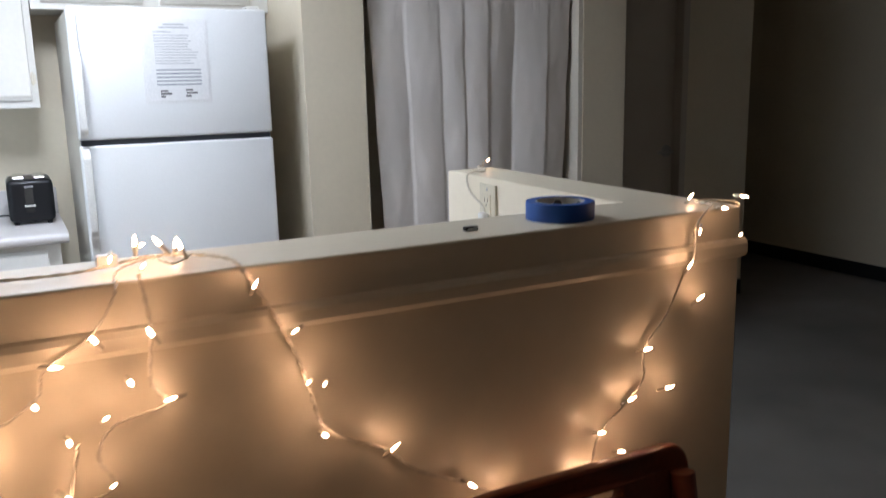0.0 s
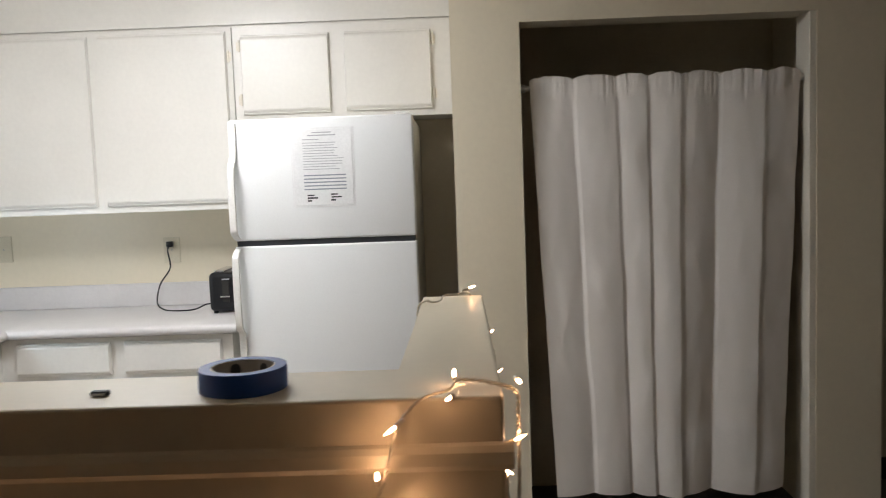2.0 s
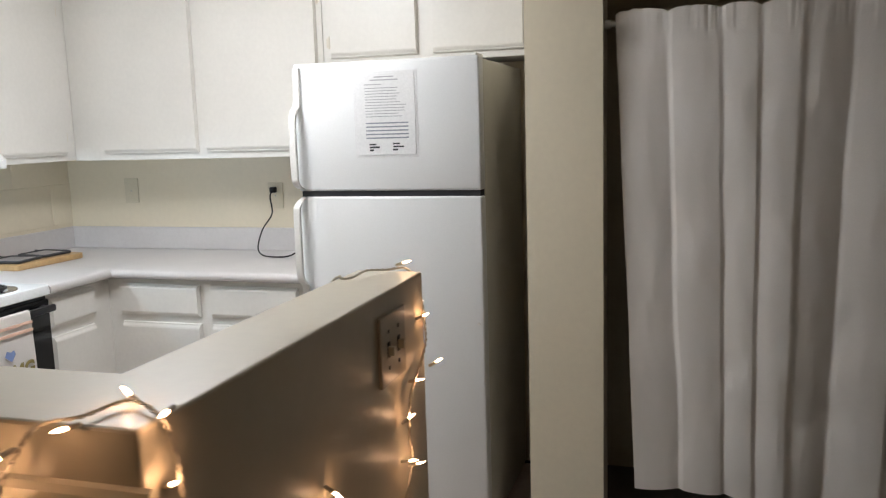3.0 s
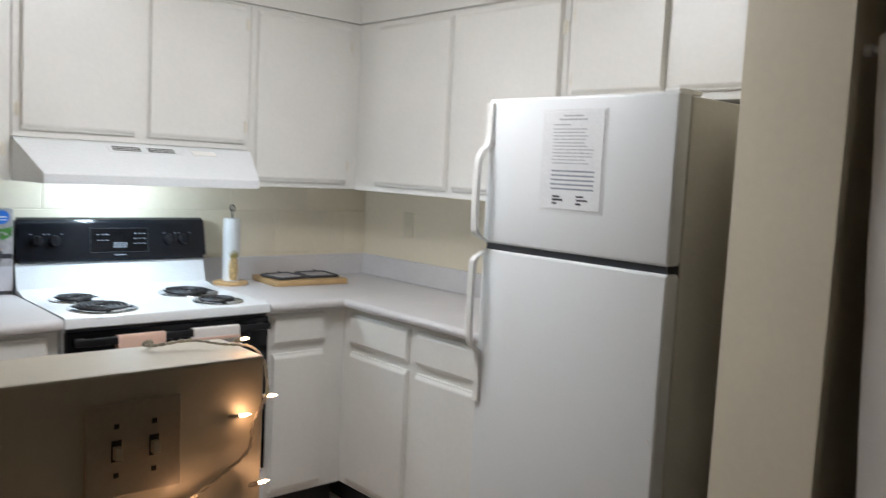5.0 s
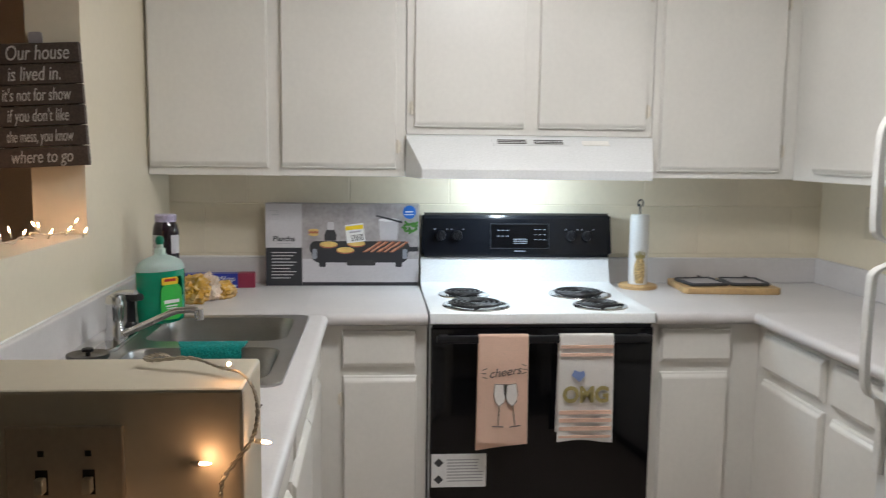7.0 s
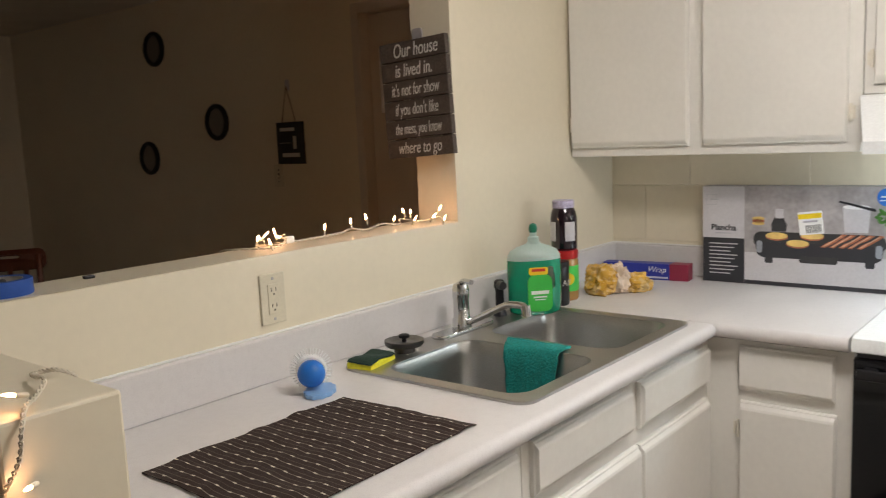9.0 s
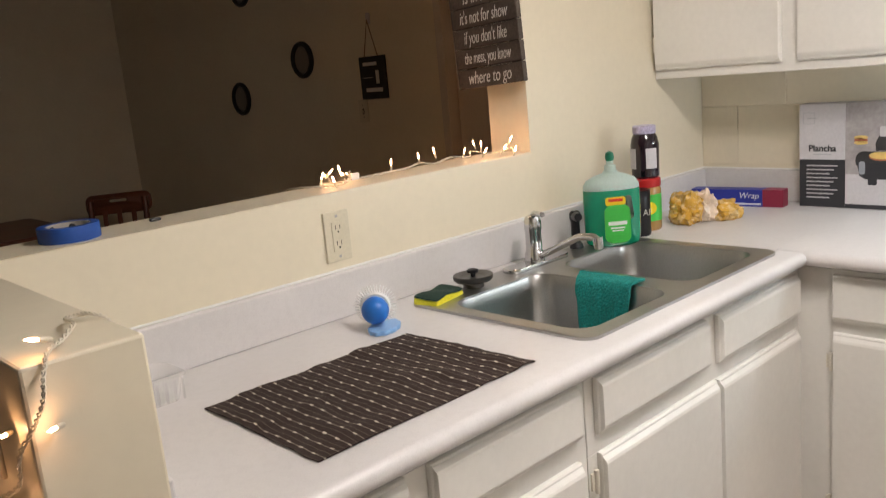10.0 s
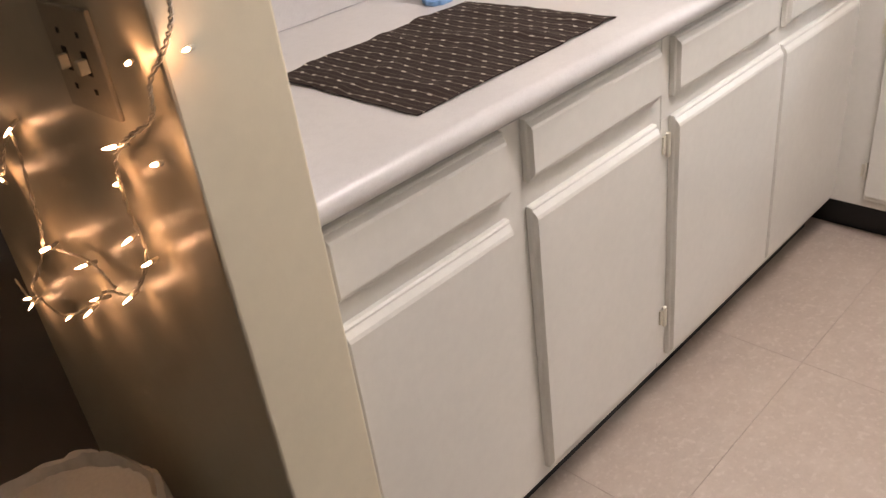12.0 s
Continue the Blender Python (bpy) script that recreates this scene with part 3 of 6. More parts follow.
panel_bars("glass", [(2.77, 3.01, 1.062, 1.165)], M["black_glass"], 0.0015)
panel_bars("trim_line", [(2.772, 3.008, 1.064, 1.066), (2.772, 3.008, 1.161, 1.163), (2.772, 2.774, 1.066, 1.161), (3.006, 3.008, 1.066, 1.161)], M["gasket"], 0.0022)
marks = [(2.80 + 0.018 * i, 2.809 + 0.018 * i, z, z + 0.003) for i in range(3) for z in (1.135, 1.112)] + [(2.95 + 0.018 * i, 2.959 + 0.018 * i, z, z + 0.003) for i in range(3) for z in (1.138, 1.118, 1.098)]
marks += [(2.865, 2.92, 1.10 - 0.008 * k, 1.103 - 0.008 * k) for k in range(3)] + [(2.87, 2.915, 1.052, 1.056)]
panel_bars("marking", marks, M["mark"], 0.0024)
for u in (2.575, 2.64, 3.10, 3.165):
    p = on_panel(u, 0, 1.115)
    bm = cone(B(), p, (p[0] + 0.022, p[1], p[2] + 0.002), 0.021, 0.017, 20)
    box(bm, p[0] + 0.018, p[0] + 0.027, u - 0.004, u + 0.004, 1.097, 1.135, 0.002)
    knob = part("knob", bm, M["black"], st, "black burner knob", True)
    for k in (-0.026, 0.022):
        part("marking", box(B(), p[0] - 0.001, p[0] + 0.0012, u + k, u + k + 0.006, 1.138, 1.142), M["mark"], knob)


def burner(x, y, r):
    bm = lathe(B(), [(r + 0.018, 0.0), (r + 0.016, 0.004), (r + 0.006, 0.005), (r, 0.001), (r * 0.3, -0.002)], (x, y, 0.9185), 32)
    pan = part("drip_pan", bm, M["chrome"], st, "chrome drip pan", True)
    pts, turns = [], 4 if r > 0.08 else 3
    for i in range(turns * 20 + 1):
        a = 2 * math.pi * i / 20
        k = 0.022 + (r - 0.028) * i / (turns * 20)
        pts.append((x + k * math.cos(a), y + k * math.sin(a), 0.929))
    pts.append((x + r, y - 0.02, 0.924))
    part("coil", tube(B(), pts, 0.0052, 6), M["coil"], pan, "black spiral coil", True)


burner(-0.82, 2.645, 0.078), burner(-0.60, 2.665, 0.100), burner(-0.82, 3.08, 0.100), burner(-0.585, 3.095, 0.078)
door = part("oven_door", box(B(), SX - 0.035, SX - 0.002, Y0 + 0.004, Y1 - 0.004, 0.262, 0.868, 0.006), M["black_glass"], st, "glossy black oven door", True)
part("vent_strip", box(B(), SX - 0.034, SX - 0.012, Y0 + 0.01, Y1 - 0.01, 0.868, 0.882), M["gasket"], st)
part("storage_drawer", box(B(), SX - 0.035, SX - 0.004, Y0 + 0.004, Y1 - 0.004, 0.075, 0.252, 0.006), M["enamel"], st, "white storage drawer", True)
part("foot_base", box(B(), -1.08, SX - 0.08, Y0 + 0.02, Y1 - 0.02, 0.0, 0.062), M["black"], st)
bm = box(B(), SX + 0.028, SX + 0.046, Y0 + 0.02, Y1 - 0.02, 0.826, 0.852, 0.006)
for u in (Y0 + 0.03, Y1 - 0.06):
    box(bm, SX - 0.004, SX + 0.03, u, u + 0.03, 0.830, 0.848, 0.003)
part("handle", bm, M["black"], door, "black bar handle", True)

label_ = part("label", box(B(), SX - 0.002, SX - 0.0008, 2.505, 2.69, 0.325, 0.44), M["paper"], door, "white warning label")


def on_oven(u, n, z):
    return (SX - 0.0006 + n, u, z)


bars("print", M["grey_ink"], label_, [(2.558, 2.558 + rng.uniform(0.10, 0.125), 0.418 - 0.0105 * k, 0.422 - 0.0105 * k) for k in range(8)], on_oven)
for c in (0.41, 0.352):
    part("symbol", extrude(B(), [(2.53 + dy, c + dz) for dy, dz in ((-0.016, 0), (0, -0.016), (0.016, 0), (0, 0.016))], "x", SX - 0.0009, SX - 0.0003), M["ink"], label_)

# ---- range hood ----
hd = thing("range_hood", (-0.9, 2.88, 1.36), "white range hood with vent slots and a light", "range hood")
bm = B()
prof = [(WX, 1.504), (-0.815, 1.504), (-0.80, 1.498), (-0.63, 1.392), (-0.622, 1.384), (-0.622, 1.352), (-0.632, 1.352), (-0.632, 1.372), (-0.835, 1.372), (WX, 1.372)]
extrude(bm, prof, "y", 2.426, 3.331)
for v in bm.verts:
    k = max(0.0, (v.co.x + 0.835) / 0.213)
    if v.co.z < 1.42:
        v.co.y += 0.048 * k if v.co.y < 2.9 else -0.054 * k
part("canopy", bm, M["enamel"], hd)

for y_, lean in ((2.4255, 0.048), (3.3275, -0.054)):
    bm = extrude(B(), [(-0.835, 1.352), (-0.628, 1.352), (-0.628, 1.387), (-0.806, 1.494), (-0.835, 1.494)], "y", y_, y_ + 0.004)
    for v in bm.verts:
        if v.co.z < 1.42:
            v.co.y += lean * max(0.0, (v.co.x + 0.835) / 0.213)
    part("side_panel", bm, M["enamel"], hd)


def on_hood(u, d, n):
    """d: down the sloping front from its top edge."""
    t = d / 0.2
    return Vector((-0.80 + 0.17 * t + n * 0.53, u, 1.498 - 0.106 * t + n * 0.85))


def hood_bars(name, items, material, thick, parent):
    for u0, u1, d0, d1 in items:
        bm = B()
        v = [bm.verts.new(on_hood(u, d, n)) for n in (-0.003, thick) for u, d in ((u0, d0), (u1, d0), (u1, d1), (u0, d1))]
        for f in ((3, 2, 1, 0), (4, 5, 6, 7), (0, 1, 5, 4), (1, 2, 6, 5), (2, 3, 7, 6), (3, 0, 4, 7)):
            bm.faces.new([v[i] for i in f])
        ob = part(name, bm, material, parent)
    return ob


grille = hood_bars("vent_plate", [(2.735, 3.01, 0.012, 0.055)], M["enamel"], 0.0015, hd)
hood_bars("slot", [(a, a + 0.105, 0.018 + 0.011 * k, 0.024 + 0.011 * k) for a in (2.752, 2.885) for k in range(3)], M["slot"], 0.0022, grille)
hood_bars("switch_plate", [(3.06, 3.16, 0.02, 0.05)], M["plastic"], 0.002, hd)
part("light_socket", cone(B(), (-0.84, 2.84, 1.373), (-0.84, 2.84, 1.352), 0.022, 0.018, 16), M["plastic"], hd, "lamp socket", True)

# ---- closet curtain ----
cu = thing("curtain", (2.09, 3.5, 0.23), "white pleated cloth curtain across the closet", "curtain")
bm = B()
NX, NZ = 480, 60
CREASE = ((0.0, 0.004), (0.155, 0.024), (0.165, 0.012), (0.315, 0.006), (0.325, 0.016), (0.432, -0.016), (0.442, -0.004), (0.555, -0.034), (0.575, -0.018), (0.705, 0.022), (0.715, 0.012), (0.87, -0.034), (0.885, -0.02), (1.0, 0.02))
PANELS = (0.0, 0.16, 0.32, 0.437, 0.56, 0.71, 0.875, 1.0)


def pleat(s):
    for (s0, y0), (s1, y1) in zip(CREASE, CREASE[1:]):
        if s <= s1:
            f = (s - s0) / (s1 - s0)
            bow = 0.009 * math.sin(math.pi * f) if s1 - s0 > 0.05 else 0
            return y0 + (y1 - y0) * f - bow
    return CREASE[-1][1]


grid = []
for j in range(NZ + 1):
    w = j / NZ
    z = 0.225 + 1.57 * w
    row = []
    for i in range(NX + 1):
        s = i / NX
        x0 = 1.66 - 0.065 * w
        x1 = 2.515 + 0.065 * w
        drift = 0.018 * (1 - w) * math.sin(s * 7) + 0.006 * noise.noise((s * 3, w * 5, 4))
        fold = sum(pleat(min(1.0, max(0.0, s - drift + 0.005 * k))) for k in range(-1, 2)) / 3
        dents = 0.014 * max(0.0, noise.noise((s * 8, w * 9, 12)) - 0.2) + 0.007 * noise.noise((s * 4, w * 9, 31)) + 0.002 * noise.noise((s * 22, w * 30, 3))
        head = max(0.0, min(1.0, (z - 1.725 + 0.015 * noise.noise((s * 40, 2, 2))) / 0.025))
        tuck = 0.15 + 1.1 * max(0.0, noise.noise((s * 8, 3, 17)) + 0.25)
        gather = head * tuck * (0.009 * noise.noise((s * 34, z * 7, 5)) + 0.004 * noise.noise((s * 80, z * 12, 8)))
        y = 3.505 + fold * (0.72 - 0.30 * w) * (1 - 0.35 * head) + dents + gather
        if 1.748 < z < 1.788:
            y -= 0.007
        top = bottom = 0.0
        if j >= NZ - 1:
            k = max(n for n in range(7) if PANELS[n] <= s)
            top = 0.015 * math.sin(math.pi * (s - PANELS[k]) / (PANELS[k + 1] - PANELS[k])) ** 0.6 - 0.004 + 0.005 * noise.noise((s * 45, 7, 2))
        if j == 0:
            bottom = 0.35 * fold - 0.012 * (1 - s) + 0.006
        row.append(bm.verts.new((x0 + (x1 - x0) * s + 0.004 * noise.noise((s * 7, w * 4, 9)), y, z + top * (1 if j == NZ else 0.4) + bottom)))
    grid.append(row)
for a, b in zip(grid, grid[1:]):
    for i in range(NX):
        bm.faces.new((a[i], a[i + 1], b[i + 1], b[i]))
sheet(bm, 0.0012)
part("cloth", bm, M["curtain"], cu, smooth=True)
bm = cone(B(), (1.561, 3.525, 1.765), (2.594, 3.525, 1.77), 0.009, 0.009, 14)
cone(bm, (1.561, 3.525, 1.765), (1.58, 3.525, 1.765), 0.014, 0.014, 14), cone(bm, (2.575, 3.525, 1.77), (2.594, 3.525, 1.77), 0.014, 0.014, 14)
tagged(part("curtain_rod", bm, M["plastic"], smooth=True), "white tension rod in the closet doorway", "curtain rod")

# ---- small things ----
def xf(bm, m):
    bmesh.ops.transform(bm, matrix=m, verts=bm.verts)
    return bm


M.update({
    "dark_steel": mat("dark_strainer_steel", (0.15, 0.145, 0.14), 0.33, 1.0),
    "soap": mat("green_dish_soap", (0.0, 0.38, 0.20), 0.12, bump=0.0, clear=0.35, coat=0.3),
    "clear": mat("clear_plastic", (0.9, 0.9, 0.9), 0.08, bump=0.0, big=(3, 0.0), fine=(3, 0.0), rough_var=0.02),
    "frost": mat("frosted_plastic", (0.62, 0.78, 0.72), 0.25, bump=0.0, clear=0.4),
    "label_green": mat("bright_green_label", (0.04, 0.48, 0.07), 0.35),
    "green": mat("dark_green_plastic", (0.0, 0.16, 0.09), 0.35),
    "yellow": mat("yellow", (0.85, 0.62, 0.02), 0.5),
    "red": mat("red_lid", (0.45, 0.015, 0.015), 0.35),
    "jelly": mat("dark_grape_jelly", (0.012, 0.004, 0.01), 0.08, bump=0.0, coat=0.5),
    "gingham": mat("pale_violet_lid", (0.42, 0.38, 0.52), 0.4, fine=(260, 0.4)),
    "peanut": mat("peanut_butter", (0.42, 0.22, 0.07), 0.2, bump=0.0, coat=0.4),
    "bread": speckled("golden_bag", (0.60, 0.33, 0.05), (0.80, 0.66, 0.42), 95, 0.5, 0.2, 34, 0.35, bump=0.6),
    "pale_bag": mat("pale_printed_bag", (0.70, 0.55, 0.42), 0.22, big=(26, 0.3), bump=0.5, bump_scale=50, coat=0.5),
    "foil_blue": mat("blue_carton", (0.02, 0.035, 0.30), 0.4),
    "foil_red": mat("maroon_carton", (0.25, 0.02, 0.05), 0.4),
    "silver": mat("silver_ink", (0.62, 0.64, 0.70), 0.4),
    "carton_dark": mat("dark_carton", (0.028, 0.028, 0.034), 0.5),
    "carton_light": mat("light_carton", (0.55, 0.53, 0.55), 0.45),
    "carton_grey": mat("grey_stone_print", (0.36, 0.33, 0.33), 0.5, big=(16, 0.2), fine=(70, 0.12)),
    "griddle": mat("griddle_print", (0.035, 0.034, 0.036), 0.45, big=(20, 0.25)),
    "pancake": mat("pancake_print", (0.72, 0.50, 0.16), 0.5, big=(40, 0.2)),
    "bacon": mat("bacon_print", (0.42, 0.14, 0.07), 0.5, big=(60, 0.4)),
    "peach_print": mat("pale_bacon_print", (0.62, 0.34, 0.22), 0.5, big=(60, 0.3)),
    "badge": mat("blue_badge", (0.02, 0.15, 0.55), 0.4),
    "leaf": mat("green_print", (0.06, 0.2, 0.03), 0.6, big=(60, 0.5)),
    "teal": mat("teal_cloth", (0.0, 0.22, 0.20), 0.95, big=(30, 0.1), fine=(230, 0.35), bump=1.0, bump_scale=170),
    "sponge": mat("yellow_sponge", (0.72, 0.68, 0.04), 0.9, fine=(200, 0.15), bump=0.6, bump_scale=160),
    "scour": mat("green_scourer", (0.012, 0.04, 0.028), 0.95, fine=(300, 0.4), bump=0.8, bump_scale=300),
    "ball": mat("blue_rubber", (0.005, 0.15, 0.55), 0.4),
    "pale_blue": mat("pale_blue_plastic", (0.22, 0.42, 0.72), 0.3),
    "bristle": mat("white_bristle", (0.8, 0.8, 0.8), 0.4),
    "peach": mat("peach_towel", (0.80, 0.55, 0.43), 0.9, fine=(500, 0.12), bump=0.5, bump_scale=600),
    "white_towel": mat("white_towel", (0.80, 0.77, 0.74), 0.9, fine=(500, 0.12), bump=0.5, bump_scale=600),
    "gold": mat("gold_print", (0.33, 0.27, 0.10), 0.5),
    "gem": mat("blue_gem_print", (0.22, 0.30, 0.56), 0.6),
    "chalk": mat("white_chalk_letters", (0.58, 0.56, 0.52), 0.8),
    "slate": mat("dark_slate", (0.03, 0.03, 0.032), 0.8, big=(20, 0.3)),
    "rope": mat("jute_rope", (0.28, 0.20, 0.11), 0.9),
    "tape_core": mat("tape_core_card", (0.45, 0.42, 0.38), 0.7),
    "frame_grey": mat("grey_mirror_glass", (0.22, 0.20, 0.18), 0.2),
    "photo": mat("blue_grey_print", (0.22, 0.26, 0.34), 0.4, big=(14, 0.5)),
})

M["clear"].node_tree.nodes["Principled BSDF"].inputs["Alpha"].default_value = 0.16


def striped_cloth():
    """Dark brown weave with rows of fine white dashes."""
    m = mat("brown_striped_mat", (0.026, 0.011, 0.007), 0.9, fine=(500, 0.2), bump=0.6, bump_scale=500)
    t = m.node_tree
    b = t.nodes["Principled BSDF"]
    was = b.inputs["Base Color"].links[0].from_socket
    co, sep = t.nodes.new("ShaderNodeTexCoord"), t.nodes.new("ShaderNodeSeparateXYZ")
    t.links.new(co.outputs["Object"], sep.inputs[0])

    def calc(op, a, c):
        n = t.nodes.new("ShaderNodeMath")
        n.operation = op
        for i, v in enumerate((a, c)):
            if isinstance(v, (int, float)):
                n.inputs[i].default_value = v
            else:
                t.links.new(v, n.inputs[i])
        return n.outputs[0]

    wob = t.nodes.new("ShaderNodeTexNoise")
    wob.inputs["Scale"].default_value = 14
    t.links.new(co.outputs["Object"], wob.inputs["Vector"])
    u = calc("ADD", sep.outputs["X"], calc("MULTIPLY", wob.outputs["Fac"], 0.012))
    row = calc("FRACT", calc("MULTIPLY", u, 1 / 0.0246), 0)
    line = calc("LESS_THAN", calc("ABSOLUTE", calc("SUBTRACT", row, 0.5), 0), 0.03)
    wide = calc("LESS_THAN", calc("ABSOLUTE", calc("SUBTRACT", row, 0.5), 0), 0.065)
    shift = calc("MULTIPLY", calc("FLOOR", calc("MULTIPLY", u, 1 / 0.0246), 0), 0.37)
    along = calc("ADD", calc("MULTIPLY", sep.outputs["Y"], 1 / 0.032), calc("ADD", shift, calc("MULTIPLY", wob.outputs["Fac"], 0.5)))
    dash = calc("GREATER_THAN", calc("FRACT", along, 0), 0.72)
    half = calc("LESS_THAN", row, 0.07)
    fade = calc("ADD", calc("MULTIPLY", wob.outputs["Fac"], 1.3), 0.1)
    mask = calc("MAXIMUM", calc("MAXIMUM", calc("MULTIPLY", line, 0.26), calc("MULTIPLY", half, 0.07)), calc("MULTIPLY", calc("MULTIPLY", wide, dash), fade))
    mx = t.nodes.new("ShaderNodeMix")
    mx.data_type = "RGBA"
    t.links.new(mask, mx.inputs["Factor"]), t.links.new(was, mx.inputs["A"])
    mx.inputs["B"].default_value = (0.80, 0.72, 0.60, 1)
    t.links.new(mx.outputs["Result"], b.inputs["Base Color"])
    return m


# sink
sk = thing("sink", (-0.03, 1.85, CT), "stainless steel double-bowl kitchen sink", "sink")
BOWLS = ((0.012, 0.338), (-0.388, -0.062))
bm = plate(round_rect(-0.428, 0.372, 1.588, 2.108, 0.035), [round_rect(a, b, 1.685, 2.072, 0.055) for a, b in BOWLS], 0.0022, 0.0015)
xf(bm, pose(0, 0, CT + 0.0037))
part("rim", bm, M["steel"], sk, smooth=True)
for a, b in BOWLS:
    bm = B()
    loops = []
    for inset, z, r in ((0, CT + 0.006, 0.055), (0.003, CT, 0.054), (0.007, CT - 0.03, 0.055), (0.016, CT - 0.135, 0.06), (0.03, CT - 0.158, 0.06), (0.055, CT - 0.166, 0.055), (0.14, CT - 0.17, 0.02)):
        loops.append([bm.verts.new((x, y, z)) for x, y in round_rect(a + inset, b - inset, 1.685 + inset, 2.072 - inset, r)])
    for p, q in zip(loops, loops[1:]):
        for i in range(len(p)):
            bm.faces.new((p[i], p[(i + 1) % len(p)], q[(i + 1) % len(p)], q[i]))
    bm.faces.new(loops[-1])
    bowl = part("bowl", bm, M["steel"], sk, smooth=True)
    c = ((a + b) / 2, 1.87)
    part("drain", lathe(B(), [(0.044, 0.0), (0.042, 0.003), (0.034, 0.003), (0.03, 0.0005)], (*c, CT - 0.1695), 24), M["chrome"], bowl, smooth=True)

# faucet
fa = thing("faucet", (-0.05, 1.62, CT + 0.006), "chrome single-lever kitchen faucet", "faucet")
bm = plate(round_rect(-0.165, 0.065, 1.602, 1.652, 0.024), [], 0.003, 0.003)
part("base_plate", xf(bm, pose(0, 0, CT + 0.012)), M["chrome"], fa, smooth=True)
part("post", lathe(B(), [(0.027, 0.0), (0.026, 0.02), (0.022, 0.03), (0.021, 0.078), (0.023, 0.085), (0.023, 0.105), (0.019, 0.118), (0.008, 0.124)], (-0.05, 1.622, CT + 0.016), 24), M["chrome"], fa, smooth=True)
bm = tube(B(), smooth_path([(-0.05, 1.638, 0.944), (-0.043, 1.70, 0.972), (-0.033, 1.775, 1.007), (-0.029, 1.80, 1.014), (-0.024, 1.835, 1.016), (-0.0215, 1.849, 1.010)], 5), 0.0092, 14)
part("spout", bm, M["chrome"], fa, smooth=True)
part("aerator", cone(B(), (-0.0215, 1.848, 1.018), (-0.021, 1.851, 0.990), 0.0122, 0.0118, 16), M["chrome"], fa, smooth=True)
part("lever", tube(B(), smooth_path([(-0.05, 1.622, 1.052), (-0.035, 1.645, 1.062), (-0.01, 1.69, 1.066)], 4), 0.007, 8, None), M["chrome"], fa, smooth=True)

pu = thing("soap_pump", (-0.25, 1.605, CT + 0.006), "black sink sprayer in its holder", "sprayer")
part("stem", lathe(B(), [(0.020, 0.0), (0.018, 0.012), (0.013, 0.018), (0.012, 0.075), (0.016, 0.085), (0.016, 0.10), (0.010, 0.106)], (-0.25, 1.607, CT + 0.0065), 18), M["black"], pu, smooth=True)
part("nozzle", cone(B(), (-0.25, 1.607, 1.012), (-0.215, 1.645, 1.018), 0.014, 0.011, 14), M["black"], pu, smooth=True)

# dish soap
so = thing("dish_soap", (-0.335, 1.672, CT + 0.006), "large bottle of green dish soap with a handle", "soap bottle")
AT = pose(-0.335, 1.672, CT + 0.0065, 0, 0, 138)
LOC = [(0.066, 0.0), (0.075, 0.006), (0.079, 0.03), (0.080, 0.09), (0.080, 0.13), (0.079, 0.158)]


def bottle_shape(profile, sq):
    return xf(lathe(B(), profile, (0, 0, 0), 32, sq), AT)


def cut_through(bm, cutter):
    """bm with the shape of cutter taken out of it."""
    obs = []
    for shape in (bm, cutter):
        me = bpy.data.meshes.new("cut")
        bmesh.ops.recalc_face_normals(shape, faces=shape.faces)
        shape.to_mesh(me)
        shape.free()
        ob = bpy.data.objects.new("cut", me)
        scene.collection.objects.link(ob)
        obs.append(ob)
    mod = obs[0].modifiers.new("cut", "BOOLEAN")
    mod.object, mod.operation, mod.solver = obs[1], "DIFFERENCE", "EXACT"
    got = bpy.data.meshes.new_from_object(obs[0].evaluated_get(bpy.context.evaluated_depsgraph_get()))
    out = B()
    out.from_mesh(got)
    for ob in obs:
        me = ob.data
        bpy.data.objects.remove(ob)
        bpy.data.meshes.remove(me)
    bpy.data.meshes.remove(got)
    return out


hole = xf(plate(round_rect(-0.011, 0.011, 0.075, 0.142, 0.0105), [], 0.08), AT @ pose(0.053, 0, 0, 90, -7, 0))
part("body", cut_through(bottle_shape(LOC, (1, 0.56)), hole), M["soap"], so, smooth=True)
part("shoulder", bottle_shape([(0.079, 0.158), (0.078, 0.170), (0.069, 0.184), (0.048, 0.195), (0.023, 0.203), (0.016, 0.212)], (1, 0.57)), M["frost"], so, "clear empty shoulder", True)
part("cap", bottle_shape([(0.017, 0.204), (0.016, 0.222), (0.010, 0.226), (0.010, 0.240), (0.012, 0.244), (0.008, 0.256)], (1, 1)), [M["frost"]], so, smooth=True)
part("cap_tip", bottle_shape([(0.0105, 0.236), (0.013, 0.246), (0.010, 0.258), (0.004, 0.262)], (1, 1)), M["green"], so, "dark green tip", True)
bm = plate(round_rect(-0.036, 0.036, 0.012, 0.118, 0.02), [], 0.001)
lab = part("label", xf(bm, AT @ pose(0.004, -0.0462, 0, 90, 0, 0)), M["label_green"], so, "bright green label")
bm = plate(round_rect(-0.028, 0.028, 0.118, 0.140, 0.006), [], 0.001)
part("price_tag", xf(bm, AT @ pose(0.0, -0.0462, 0, 90, 0, 0)), M["yellow"], so, "yellow tag")
part("tag_print", xf(plate(round_rect(-0.02, 0.02, 0.128, 0.136, 0.002), [], 0.001), AT @ pose(0, -0.0472, 0, 90)), M["red"], so)
bm = B()
for k, (w, z, h) in enumerate(((0.026, 0.062, 0.010), (0.020, 0.052, 0.004), (0.016, 0.045, 0.003))):
    box(bm, -w, w, -0.0480, -0.0470, z, z + h)
part("label_print", xf(bm, AT @ pose(0.004, 0, 0)), M["paper"], lab)

